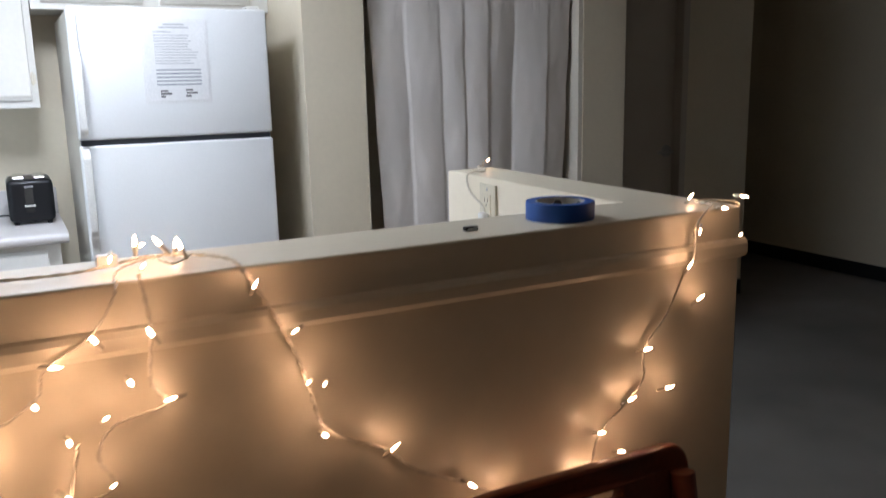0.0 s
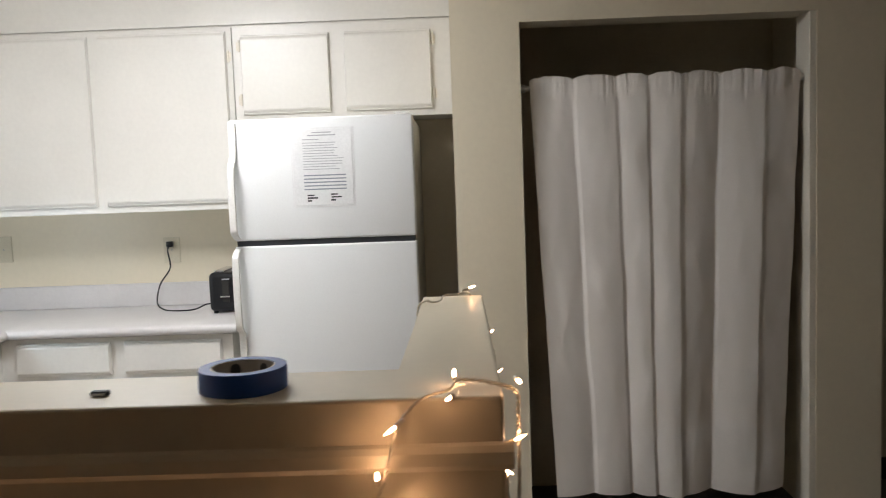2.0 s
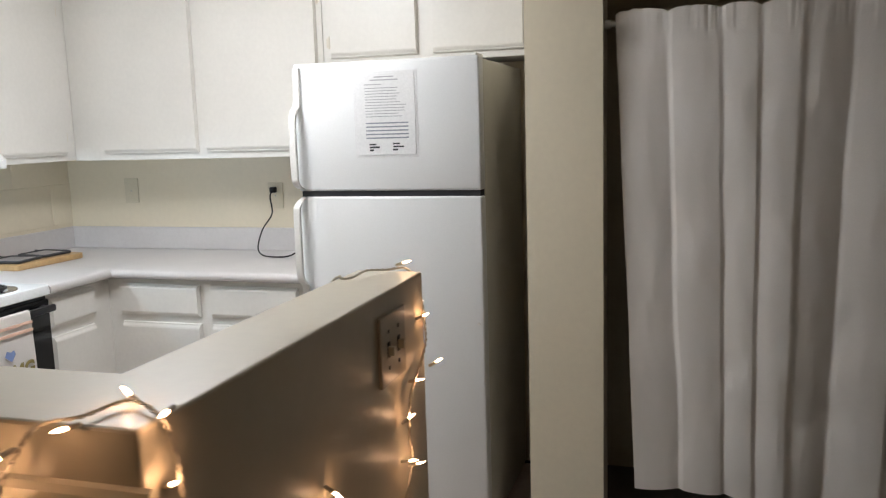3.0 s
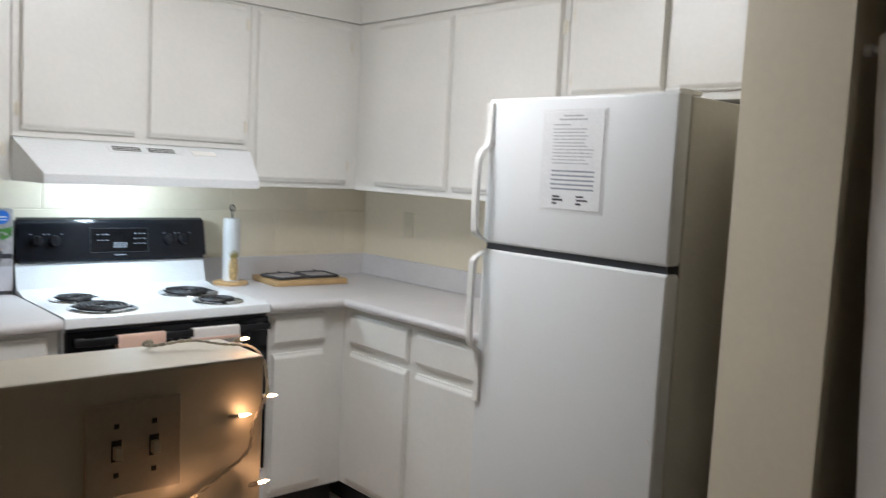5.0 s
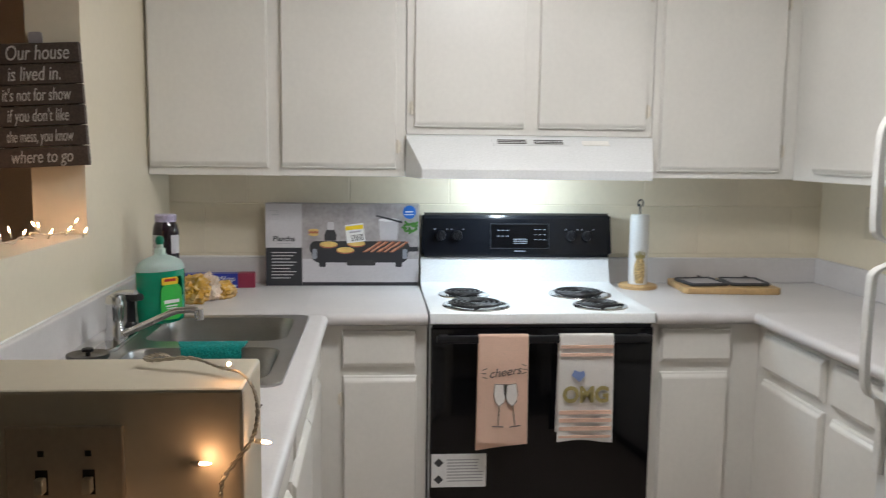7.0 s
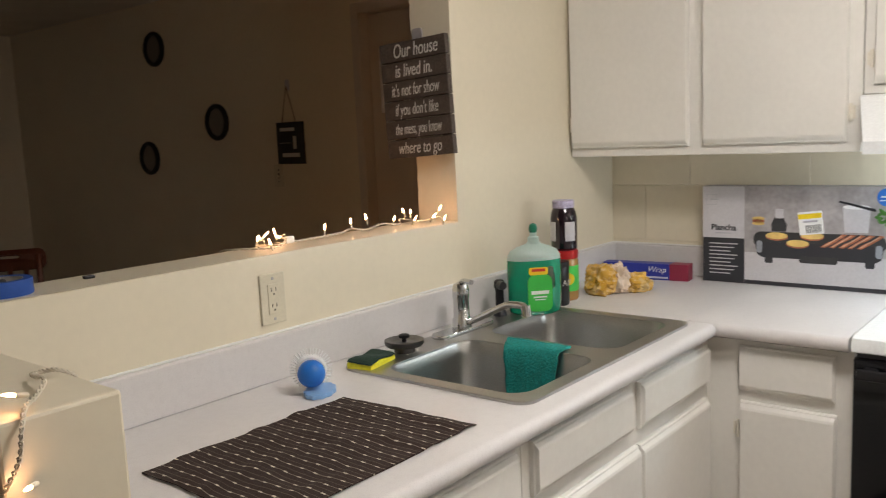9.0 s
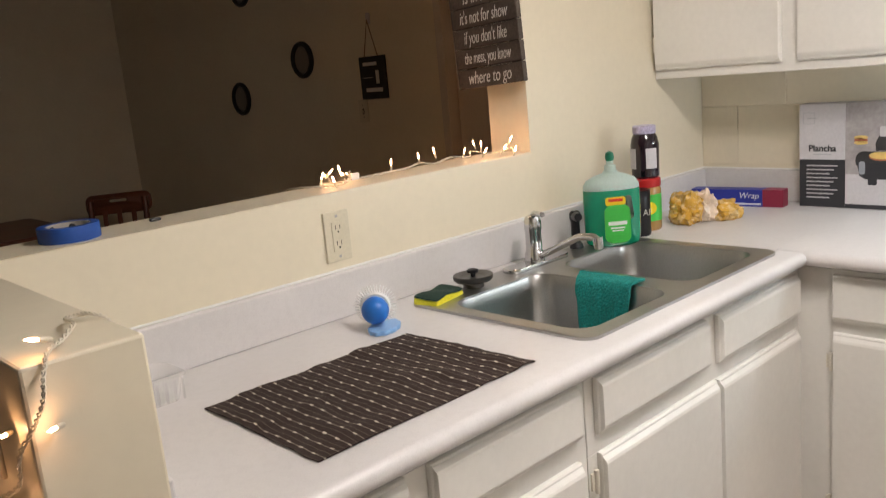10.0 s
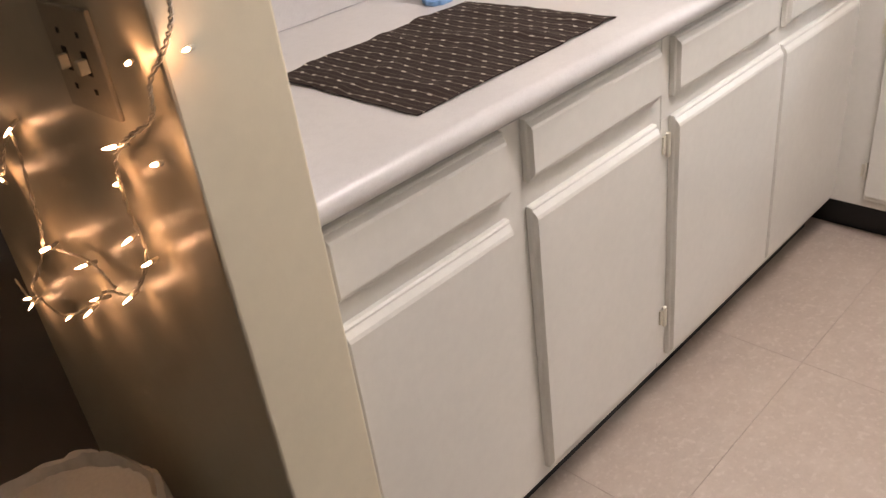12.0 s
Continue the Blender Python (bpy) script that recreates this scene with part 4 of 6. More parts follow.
# jars
pb = thing("peanut_butter_jar", (-0.575, 1.63, CT), "peanut butter jar with a red lid", "jar")
part("jar", lathe(B(), [(0.040, 0), (0.044, 0.006), (0.044, 0.125), (0.039, 0.134)], (-0.575, 1.63, CT), 28), M["peanut"], pb, smooth=True)
part("lid", lathe(B(), [(0.043, 0.132), (0.044, 0.136), (0.044, 0.155), (0.041, 0.158)], (-0.575, 1.63, CT), 28), M["red"], pb, "red lid", True)
part("label", lathe(B(), [(0.0446, 0.03), (0.0446, 0.11)], (-0.575, 1.63, CT), 28), M["label_green"], pb, "green label", True)
part("label_spot", xf(lathe(B(), [(0.019, 0), (0.019, 0.002)], (0, 0, 0), 20), pose(-0.543, 1.6625, 0.985, 90, 0, 135)), M["yellow"], pb)
je = thing("jelly_jar", (-0.573, 1.632, CT + 0.158), "dark grape jelly jar standing on another jar", "jar")
part("jar", lathe(B(), [(0.036, 0), (0.041, 0.006), (0.042, 0.10), (0.038, 0.12), (0.031, 0.134)], (-0.573, 1.632, CT + 0.1585), 28), M["jelly"], je, smooth=True)
part("lid", lathe(B(), [(0.033, 0.132), (0.034, 0.136), (0.034, 0.153), (0.031, 0.156)], (-0.573, 1.632, CT + 0.1585), 28), M["gingham"], je, "pale violet checked lid", True)
for turn_ in (150, 60):
    bm = B()
    rows = []
    for z in (0.03, 0.09):
        rows.append([bm.verts.new((-0.573 + 0.0428 * math.cos(radians(turn_ - 90 + a)), 1.632 + 0.0428 * math.sin(radians(turn_ - 90 + a)), CT + 0.1585 + z)) for a in range(-24, 25, 6)])
    for i in range(8):
        bm.faces.new((rows[0][i], rows[0][i + 1], rows[1][i + 1], rows[1][i]))
    sheet(bm, 0.0006)
    part("label", bm, M["carton_light"], je, "pale paper label", True)
ca = thing("canister", (-0.49, 1.655, CT), "black plastic canister with white print", "canister")
part("tub", lathe(B(), [(0.034, 0), (0.036, 0.005), (0.036, 0.115), (0.033, 0.12)], (-0.49, 1.655, CT), 24), M["black"], ca, smooth=True)
part("lid", lathe(B(), [(0.037, 0.118), (0.037, 0.132), (0.034, 0.135)], (-0.49, 1.655, CT), 24), M["black"], ca, smooth=True)
words("T AF", 0.026, pose(-0.49, 1.655, CT + 0.07) @ pose(0, 0, 0, 0, 0, 150) @ pose(0, -0.0372, 0, 90), M["chalk"], ca)


def crumpled(name, at, size, material, label, category, seed, turn=0.0):
    e = thing(name, at, label, category)
    bm = B()
    bmesh.ops.create_icosphere(bm, subdivisions=4, radius=1)
    for v in bm.verts:
        n = noise.fractal(v.co * 1.6 + Vector((seed, 0, 0)), 0.7, 2.1, 4) * 0.32 + 0.10 * noise.cell(v.co * 3 + Vector((0, seed, 0)))
        v.co *= 1 + n
        v.co.z = max(v.co.z, -0.72)
    xf(bm, pose(at[0], at[1], at[2] + size[2] * 0.72, 0, 0, turn) @ Matrix.Diagonal((*size, 1)))
    part("bag", bm, material, e, smooth=True)
    return e


crumpled("bread_bag", (-0.70, 1.69, CT), (0.068, 0.050, 0.056), M["bread"], "golden plastic bag of bread", "bag", 3.0, 30)
crumpled("bread_bag", (-0.78, 1.775, CT), (0.055, 0.042, 0.034), M["bread"], "small crumpled yellow plastic bag", "bag", 8.0, -20)
crumpled("snack_bag", (-0.735, 1.735, CT + 0.002), (0.035, 0.040, 0.052), M["pale_bag"], "pale printed plastic snack bag", "bag", 12.0)

fo = thing("foil_box", (-1.0, 1.70, CT), "blue and maroon carton of kitchen foil", "carton")
A = pose(-1.012, 1.70, CT, 0, 0, 97)
part("carton", xf(box(B(), -0.15, 0.09, -0.026, 0.026, 0, 0.056, 0.001), A), M["foil_blue"], fo)
part("carton_end", xf(box(B(), 0.09, 0.155, -0.0265, 0.0265, 0, 0.0565, 0.001), A), M["foil_red"], fo, "maroon end")
part("stripe", xf(box(B(), -0.12, 0.085, -0.0268, -0.0262, 0.006, 0.012), A), M["silver"], fo)
words("Wrap", 0.028, A @ pose(0.045, -0.0265, 0.036, 90), M["paper"], fo, shear=0.25)
bm = lathe(B(), [(0.036, 0), (0.038, 0.003), (0.038, 0.012), (0.034, 0.015)], (-1.045, 1.60, CT), 24)
tagged(part("jar_lid", bm, M["steel"], smooth=True), "metal jar lid lying on the worktop", "lid")

# griddle box
bx = thing("griddle_box", (-1.077, 2.19, CT), "printed carton of an electric griddle", "carton")
BX = -1.046
part("carton", box(B(), -1.108, BX, 1.892, 2.488, CT, 1.238, 0.0015), M["carton_grey"], bx)


def on_box(u, n, z):
    return (BX + n, u, z)


part("panel_light", box(B(), BX - 0.001, BX + 0.0006, 1.893, 2.032, 1.066, 1.237), M["carton_light"], bx)
part("panel_dark", box(B(), BX - 0.001, BX + 0.0006, 1.893, 2.032, 0.917, 1.066), M["carton_dark"], bx)
part("panel_base", box(B(), BX - 0.001, BX + 0.0006, 2.033, 2.487, 0.930, 1.022), M["carton_light"], bx, "pale table print")
part("panel_edge", box(B(), BX - 0.001, BX + 0.0006, 2.033, 2.487, 0.917, 0.930), M["carton_dark"], bx)
words("Plancha", 0.028, pose(BX + 0.001, 1.963, 1.100) @ pose(0, 0, 0, 90, 0, 90), M["ink"], bx, bold=0.0007)
bars("small_print", M["grey_ink"], bx, [(1.935, 1.99, 1.080, 1.084), (1.905, 1.940, 1.176, 1.1775), (1.905, 1.9065, 1.1775, 1.210), (1.905, 1.940, 1.210, 1.2115), (1.9385, 1.940, 1.1775, 1.188), (1.9385, 1.940, 1.200, 1.210), (1.918, 1.945, 1.192, 1.196)], lambda u, n, z: on_box(u, n + 0.0007, z))
bars("white_print", M["carton_light"], bx, [(1.915, 2.01 - 0.012 * (k % 3), 1.045 - 0.0125 * k, 1.0485 - 0.0125 * k) for k in range(9)], lambda u, n, z: on_box(u, n + 0.0007, z))


def print_shape(outline, material, lift, name, label=""):
    bm = B()
    extrude(bm, outline, "x", BX - 0.001, BX + lift)
    part(name, bm, material, bx, label)


def oval(u, z, a, b, n=20):
    return [(u + a * math.cos(2 * math.pi * i / n), z + b * math.sin(2 * math.pi * i / n)) for i in range(n)]


print_shape(round_rect(2.062, 2.452, 1.038, 1.092, 0.024), M["griddle"], 0.0011, "print_griddle", "printed black griddle")
print_shape([(2.066, 1.058), (2.448, 1.058), (2.440, 1.018), (2.425, 1.008), (2.09, 1.008), (2.074, 1.018)], M["carton_dark"], 0.0013, "print_skirt")
for u in (2.098, 2.396):
    print_shape(round_rect(u, u + 0.026, 0.990, 1.020, 0.006), M["carton_dark"], 0.0010, "print_foot")
for u in (2.072, 2.424):
    print_shape(round_rect(u, u + 0.018, 1.022, 1.062, 0.008), M["mark"], 0.0016, "print_bracket")
print_shape(round_rect(2.205, 2.318, 0.996, 1.018, 0.008), M["griddle"], 0.0015, "print_tray")
print_shape(round_rect(2.445, 2.487, 1.052, 1.070, 0.006), M["carton_dark"], 0.0009, "print_handle")
for u, z in ((2.135, 1.080), (2.200, 1.058), (2.243, 1.084)):
    print_shape(oval(u, z - 0.003, 0.035, 0.013), M["bacon"], 0.0016, "print_pancake_edge")
    print_shape(oval(u, z, 0.034, 0.011), M["pancake"], 0.0020, "print_pancake")
for k in range(5):
    u = 2.268 + 0.026 * k
    bend = 0.004 * (-1) ** k
    print_shape([(u, 1.050), (u + 0.013, 1.048), (u + 0.032 + bend, 1.062), (u + 0.060, 1.078), (u + 0.076, 1.090), (u + 0.062, 1.092), (u + 0.040 + bend, 1.076), (u + 0.016, 1.062)], M["bacon"], 0.0018 + 0.0002 * k, "print_bacon")
    print_shape([(u + 0.006, 1.0525), (u + 0.012, 1.0515), (u + 0.064, 1.087), (u + 0.060, 1.088)], M["peach_print"], 0.0022 + 0.0002 * k, "print_bacon_fat")
print_shape([(2.120, 1.094), (2.164, 1.094), (2.166, 1.116), (2.158, 1.134), (2.152, 1.146), (2.154, 1.160), (2.132, 1.160), (2.133, 1.146), (2.126, 1.134), (2.118, 1.116)], M["griddle"], 0.0009, "print_jug")
print_shape(round_rect(2.130, 2.156, 1.136, 1.166, 0.004), M["carton_light"], 0.0013, "print_jug_neck")
part("sticker", xf(extrude(B(), round_rect(-0.036, 0.036, -0.036, 0.036, 0.002), "x", 0, 0.0031), pose(BX - 0.001, 2.238, 1.124, 7, 0, 0)), M["paper"], bx, "white sticker")
part("sticker_band", xf(extrude(B(), round_rect(-0.035, 0.035, 0.014, 0.030, 0.002), "x", 0.003, 0.0034), pose(BX - 0.001, 2.238, 1.124, 7, 0, 0)), M["yellow"], bx)
part("sticker_line", xf(extrude(B(), round_rect(-0.022, 0.022, 0.002, 0.008, 0.001), "x", 0.003, 0.0034), pose(BX - 0.001, 2.238, 1.124, 7, 0, 0)), M["grey_ink"], bx)
for k in range(10):
    u = -0.016 + 0.0048 * k
    part("barcode", xf(extrude(B(), [(u, -0.031), (u + 0.0024, -0.031), (u + 0.0024, -0.006), (u, -0.006)], "x", 0.003, 0.0034), pose(BX - 0.001, 2.238, 1.124, 7, 0, 0)), M["ink"], bx)
print_shape(oval(2.450, 1.207, 0.026, 0.026, 28), M["badge"], 0.0014, "badge", "round blue badge")
bars("badge_print", M["paper"], bx, [(2.435, 2.465, 1.206, 1.211), (2.432, 2.468, 1.196, 1.199)], lambda u, n, z: on_box(u, n + 0.0015, z))
leaf_rng = random.Random(5)
for k in range(16):
    u, z, turn_ = 2.455 + leaf_rng.uniform(-0.026, 0.022), 1.143 + leaf_rng.uniform(-0.014, 0.022), leaf_rng.uniform(0, 180)
    leaf_ = [(u + p * math.cos(radians(turn_)) - q * math.sin(radians(turn_)), z + p * math.sin(radians(turn_)) + q * math.cos(radians(turn_))) for p, q in oval(0, 0, 0.013, 0.005, 10)]
    print_shape([(min(p, 2.486), q) for p, q in leaf_], M["leaf"], 0.0010 + 0.0001 * k, "print_leaf")
for z, m_ in ((1.118, "pancake"), (1.126, "bacon"), (1.134, "pancake")):
    print_shape(oval(2.077, z, 0.020, 0.006), M[m_], 0.001, "print_sandwich")
print_shape([(2.336, 1.098), (2.402, 1.098), (2.408, 1.176), (2.330, 1.176)], M["carton_light"], 0.0008, "print_glass")
print_shape(oval(2.369, 1.176, 0.039, 0.007), M["paper"], 0.0010, "print_glass_rim")
print_shape([(2.318, 1.190), (2.322, 1.195), (2.420, 1.172), (2.424, 1.164), (2.416, 1.164)], M["carton_dark"], 0.0012, "print_spoon")

# sink-side things
cl = thing("dish_cloth", (-0.025, 1.88, CT), "teal knitted cloth hung from the sink divider", "cloth")
bm = B()
rows = []
outline = [(-0.020, 0.9315), (-0.004, 0.9325), (0.012, 0.9315), (0.024, 0.924), (0.031, 0.90), (0.034, 0.86), (0.038, 0.81), (0.043, 0.775)]
path_ = smooth_path([(x, 0, z) for x, z in outline], 5)
for j in range(25):
    f = j / 24
    row_ = []
    for i, p in enumerate(path_):
        d = i / (len(path_) - 1)
        y = 1.795 + 0.182 * f + d * (0.035 * (1 - f) - 0.02 * f) + 0.006 * noise.noise((i * 0.15, j * 0.2, 1))
        wave = 0.006 * d * math.sin(j * 0.75 + 0.5) + 0.004 * d * noise.noise((i * 0.2, j * 0.3, 3))
        row_.append(bm.verts.new((p.x + 0.35 * abs(wave) + 0.5 * max(0.0, wave), y, p.z + 0.002 * noise.noise((i * 0.2, j * 0.3, 5)) - 0.035 * d * (1 - f))))
    rows.append(row_)
for a, b in zip(rows, rows[1:]):
    for i in range(len(path_) - 1):
        bm.faces.new((a[i], a[i + 1], b[i + 1], b[i]))
sheet(bm, 0.006)
part("cloth", bm, M["teal"], cl, smooth=True)

sp = thing("sponge", (0.315, 1.632, CT + 0.006), "yellow and green scouring sponge on the sink rim", "sponge")
A = pose(0.315, 1.634, CT + 0.0065, 0, 0, 12)


def wavy_pad(z0, z1, bulge):
    """A thin oblong pad with a wavy lie and rounded rim."""
    bm = B()
    tops, lows = [], []
    for i in range(19):
        u = -1 + 2 * i / 18
        ta, la = [], []
        for k in range(11):
            v = -1 + 2 * k / 10
            rim = 0.0025 * (max(abs(u) - 0.9, 0) * 10 + max(abs(v) - 0.85, 0) * 6)
            x, y = 0.056 * u * (1 - 0.03 * abs(v) ** 6), 0.034 * v * (1 - 0.05 * abs(u) ** 6)
            lift = 0.003 * (1 + math.sin(3.4 * u + 0.8 * v)) * (z0 > 0) + 0.0012 * noise.noise((u * 4, v * 4, z0 * 50))
            foot = 0.0 if z0 == 0 else z0 + lift
            over = 0.003 * (1 + math.sin(3.4 * u + 0.8 * v))
            ta.append(bm.verts.new((x, y, z1 + over - rim + bulge * (1 - v * v))))
            la.append(bm.verts.new((x, y, foot - (0.0005 if z0 else 0))))
        tops.append(ta), lows.append(la)
    for g, flip in ((tops, False), (lows, True)):
        for p, q in zip(g, g[1:]):
            for k in range(10):
                f = (p[k], q[k], q[k + 1], p[k + 1])
                bm.faces.new(f[::-1] if flip else f)
    for k in range(10):
        bm.faces.new((tops[0][k], tops[0][k + 1], lows[0][k + 1], lows[0][k])), bm.faces.new((tops[-1][k + 1], tops[-1][k], lows[-1][k], lows[-1][k + 1]))
    for p, q in zip(range(18), range(1, 19)):
        bm.faces.new((tops[q][0], tops[p][0], lows[p][0], lows[q][0])), bm.faces.new((tops[p][-1], tops[q][-1], lows[q][-1], lows[p][-1]))
    bmesh.ops.recalc_face_normals(bm, faces=bm.faces)
    return bm


part("foam", xf(wavy_pad(0, 0.0115, 0.0), A), M["sponge"], sp, smooth=True)
part("scourer", xf(wavy_pad(0.0122, 0.0165, 0.001), A), M["scour"], sp, "dark green scouring pad", True)
dr = thing("sink_strainer", (0.195, 1.63, CT + 0.006), "metal sink strainer with a black knob", "strainer")
part("basket", lathe(B(), [(0.026, 0.0), (0.026, 0.014), (0.045, 0.017), (0.049, 0.022), (0.049, 0.031), (0.045, 0.032), (0.030, 0.026), (0.006, 0.026)], (0.195, 1.632, CT + 0.0065), 28), M["dark_steel"], dr, smooth=True)
part("knob", lathe(B(), [(0.006, 0.024), (0.006, 0.035), (0.014, 0.037), (0.014, 0.043), (0.010, 0.045)], (0.195, 1.632, CT + 0.0065), 18), M["black"], dr, smooth=True)

br = thing("dish_brush", (0.535, 1.66, CT), "round blue dish brush with white bristles", "brush")
C = Vector((0.535, 1.672, CT + 0.044))
bm = B()
bmesh.ops.create_uvsphere(bm, u_segments=28, v_segments=18, radius=0.0295, matrix=Matrix.Translation(C))
part("grip", bm, M["ball"], br, smooth=True)
away = Vector((-0.55, -0.62, 0.05)).normalized()
side = away.cross(Vector((0, 0, 1))).normalized()
up = side.cross(away)
part("collar", cone(B(), C + away * 0.018, C + away * 0.032, 0.030, 0.034, 24), M["bristle"], br, smooth=True)
for i in range(40):
    a = 2 * math.pi * i / 40
    d = math.cos(a) * side + math.sin(a) * up
    part("bristle", cone(B(), C + away * 0.026 + d * 0.028, C + away * 0.036 + d * 0.046, 0.0018, 0.0013, 5), M["bristle"], br)
ds = thing("brush_dish", (0.53, 1.69, CT), "pale blue scalloped dish on the worktop", "dish")
bm = B()
outl = [((0.046 + 0.0015 * math.cos(11 * a)) * math.cos(a), (0.030 + 0.0012 * math.cos(11 * a)) * math.sin(a)) for a in [2 * math.pi * i / 72 for i in range(72)]]
bm = plate(outl, [], 0.003, 0.002)
part("saucer", xf(bm, pose(0.525, 1.685, CT + 0.0055, 0, 0, 30)), M["pale_blue"], ds, smooth=True)

ma = thing("drying_mat", (0.745, 1.92, CT), "dark brown striped cloth mat with white dashes", "mat")
bm = B()
rows = []
for i in range(61):
    s = i / 60
    row = []
    for j in range(31):
        t = j / 30
        x = 0.506 + 0.478 * s + 0.006 * noise.noise((t * 5, 3, 0)) + (0.016 * (1 - t) * (1 - s))
        y = 1.752 + 0.333 * t + 0.008 * noise.noise((s * 6, 0, 3)) * (1 - t)
        z = CT + 0.0009 + 0.008 * max(0, noise.noise((s * 9 + 2, t * 2.5, 5))) + 0.005 * max(0, noise.noise((s * 2 + 7, t * 8, 1)))
        row.append(bm.verts.new((x, y, z)))
    rows.append(row)
for a, b in zip(rows, rows[1:]):
    for j in range(30):
        bm.faces.new((a[j], a[j + 1], b[j + 1], b[j]))
sheet(bm, 0.0022)
part("cloth", bm, striped_cloth(), ma, smooth=True)

tb = thing("clear_tub", (1.02, 1.64, CT), "empty clear plastic food tub", "tub")
bm = B()
loops = []
for inset, z in ((0.012, 0.001), (0.004, 0.045), (0.0, 0.047), (0.0, 0.050), (0.006, 0.050), (0.016, 0.004)):
    loops.append([bm.verts.new((x, y, CT + z)) for x, y in round_rect(0.97 + inset, 1.13 - inset, 1.575 + inset, 1.685 - inset, 0.02, 5)])
for p, q in zip(loops, loops[1:]):
    for i in range(len(p)):
        bm.faces.new((p[i], p[(i + 1) % len(p)], q[(i + 1) % len(p)], q[i]))
bm.faces.new(loops[0][::-1]), bm.faces.new(loops[-1])
part("tub", bm, M["clear"], tb, smooth=True)
for k in range(9):
    x = 0.985 + 0.0155 * k
    part("rib", tube(B(), [(x, 1.684, CT + 0.006), (x, 1.687, CT + 0.044)], 0.0022, 6), M["clear"], tb)

# things on the half wall
tp = thing("tape_roll", (1.045, 1.442, 1.2), "roll of blue painter's tape on the half wall", "tape")
bm = B()
rings = [(0.054, 0.0), (0.0545, 0.002), (0.0545, 0.026), (0.054, 0.028), (0.040, 0.028), (0.0395, 0.026), (0.0395, 0.002), (0.040, 0.0)]
loops = [[bm.verts.new((1.045 + r * math.cos(2 * math.pi * i / 48), 1.442 + r * math.sin(2 * math.pi * i / 48), 1.2 + z)) for i in range(48)] for r, z in rings]
for p, q in zip(loops, loops[1:] + loops[:1]):
    for i in range(48):
        bm.faces.new((p[i], p[(i + 1) % 48], q[(i + 1) % 48], q[i]))
part("tape", bm, M["blue"], tp, smooth=True)
bm = B()
loops = [[bm.verts.new((1.045 + r * math.cos(2 * math.pi * i / 48), 1.442 + r * math.sin(2 * math.pi * i / 48), 1.2 + z)) for i in range(48)] for r, z in ((0.0394, 0.0005), (0.0394, 0.0275), (0.0375, 0.0275), (0.0375, 0.0005))]
for p, q in zip(loops, loops[1:] + loops[:1]):
    for i in range(48):
        bm.faces.new((p[i], p[(i + 1) % 48], q[(i + 1) % 48], q[i]))
core = part("core", bm, M["tape_core"], tp, "grey card core", True)
for k in range(6):
    a = 2 * math.pi * k / 6
    bm = B()
    bmesh.ops.create_uvsphere(bm, u_segments=10, v_segments=6, radius=1)
    xf(bm, pose(1.045 + 0.0372 * math.cos(a), 1.442 + 0.0372 * math.sin(a), 1.215, 0, 0, math.degrees(a)) @ Matrix.Diagonal((0.0012, 0.008, 0.009, 1)))
    part("print_spot", bm, M["ink"], core)
cp = thing("clip", (0.87, 1.425, 1.2), "tiny black clip with a silver side", "clip")
part("shell", box(B(), 0.86, 0.882, 1.419, 1.430, 1.2, 1.2065, 0.002), M["black"], cp)
part("metal_side", box(B(), 0.863, 0.879, 1.418, 1.419, 1.2015, 1.2045), M["steel"], cp)

# plates in the walls


def wall_plate(name, side, u, n, z, w, h, kind_, label, material):
    e = thing(name, facing(side, u, n, z), label, "outlet" if kind_ == "outlet" else "switch")
    a, b = facing(side, u - w / 2, n, z - h / 2), facing(side, u + w / 2, n + 0.006, z + h / 2)
    part("plate", box(B(), a[0], b[0], a[1], b[1], a[2], b[2], 0.0025), material, e)

    def piece(nm, u0, u1, z0, z1, n0, n1, m, bev=0.0):
        a, b = facing(side, u0, n + n0, z0), facing(side, u1, n + n1, z1)
        return part(nm, box(B(), a[0], b[0], a[1], b[1], a[2], b[2], bev), m, e)

    if kind_ == "outlet":
        piece("receptacle", u - 0.016, u + 0.016, z - 0.034, z + 0.034, 0.005, 0.0085, material, 0.001)
        for dz in (0.018, -0.018):
            for du in (-0.0065, 0.0055):
                piece("slot", u + du, u + du + 0.0018, z + dz - 0.001, z + dz + 0.008, 0.008, 0.0089, M["slot"])
            piece("slot", u - 0.002, u + 0.002, z + dz - 0.009, z + dz - 0.005, 0.008, 0.0089, M["slot"])
        for dz in (0.046, -0.046):
            piece("screw", u - 0.003, u + 0.003, z + dz - 0.003, z + dz + 0.003, 0.005, 0.0068, M["steel"])
    elif kind_ == "blank":
        piece("screw", u - 0.003, u + 0.003, z - 0.003, z + 0.003, 0.005, 0.0068, M["steel"])
    else:
        for du in ((-0.023, 0.023) if kind_ == "double" else (0,)):
            piece("opening", u + du - 0.006, u + du + 0.006, z - 0.013, z + 0.013, 0.005, 0.0066, M["slot"])
            piece("toggle", u + du - 0.0045, u + du + 0.0045, z - 0.009, z + 0.006, 0.006, 0.017, M["ivory"], 0.001)
            for dz in (0.03, -0.03):
                piece("screw", u + du - 0.003, u + du + 0.003, z + dz - 0.003, z + dz + 0.003, 0.005, 0.0068, M["slot"])
    return e


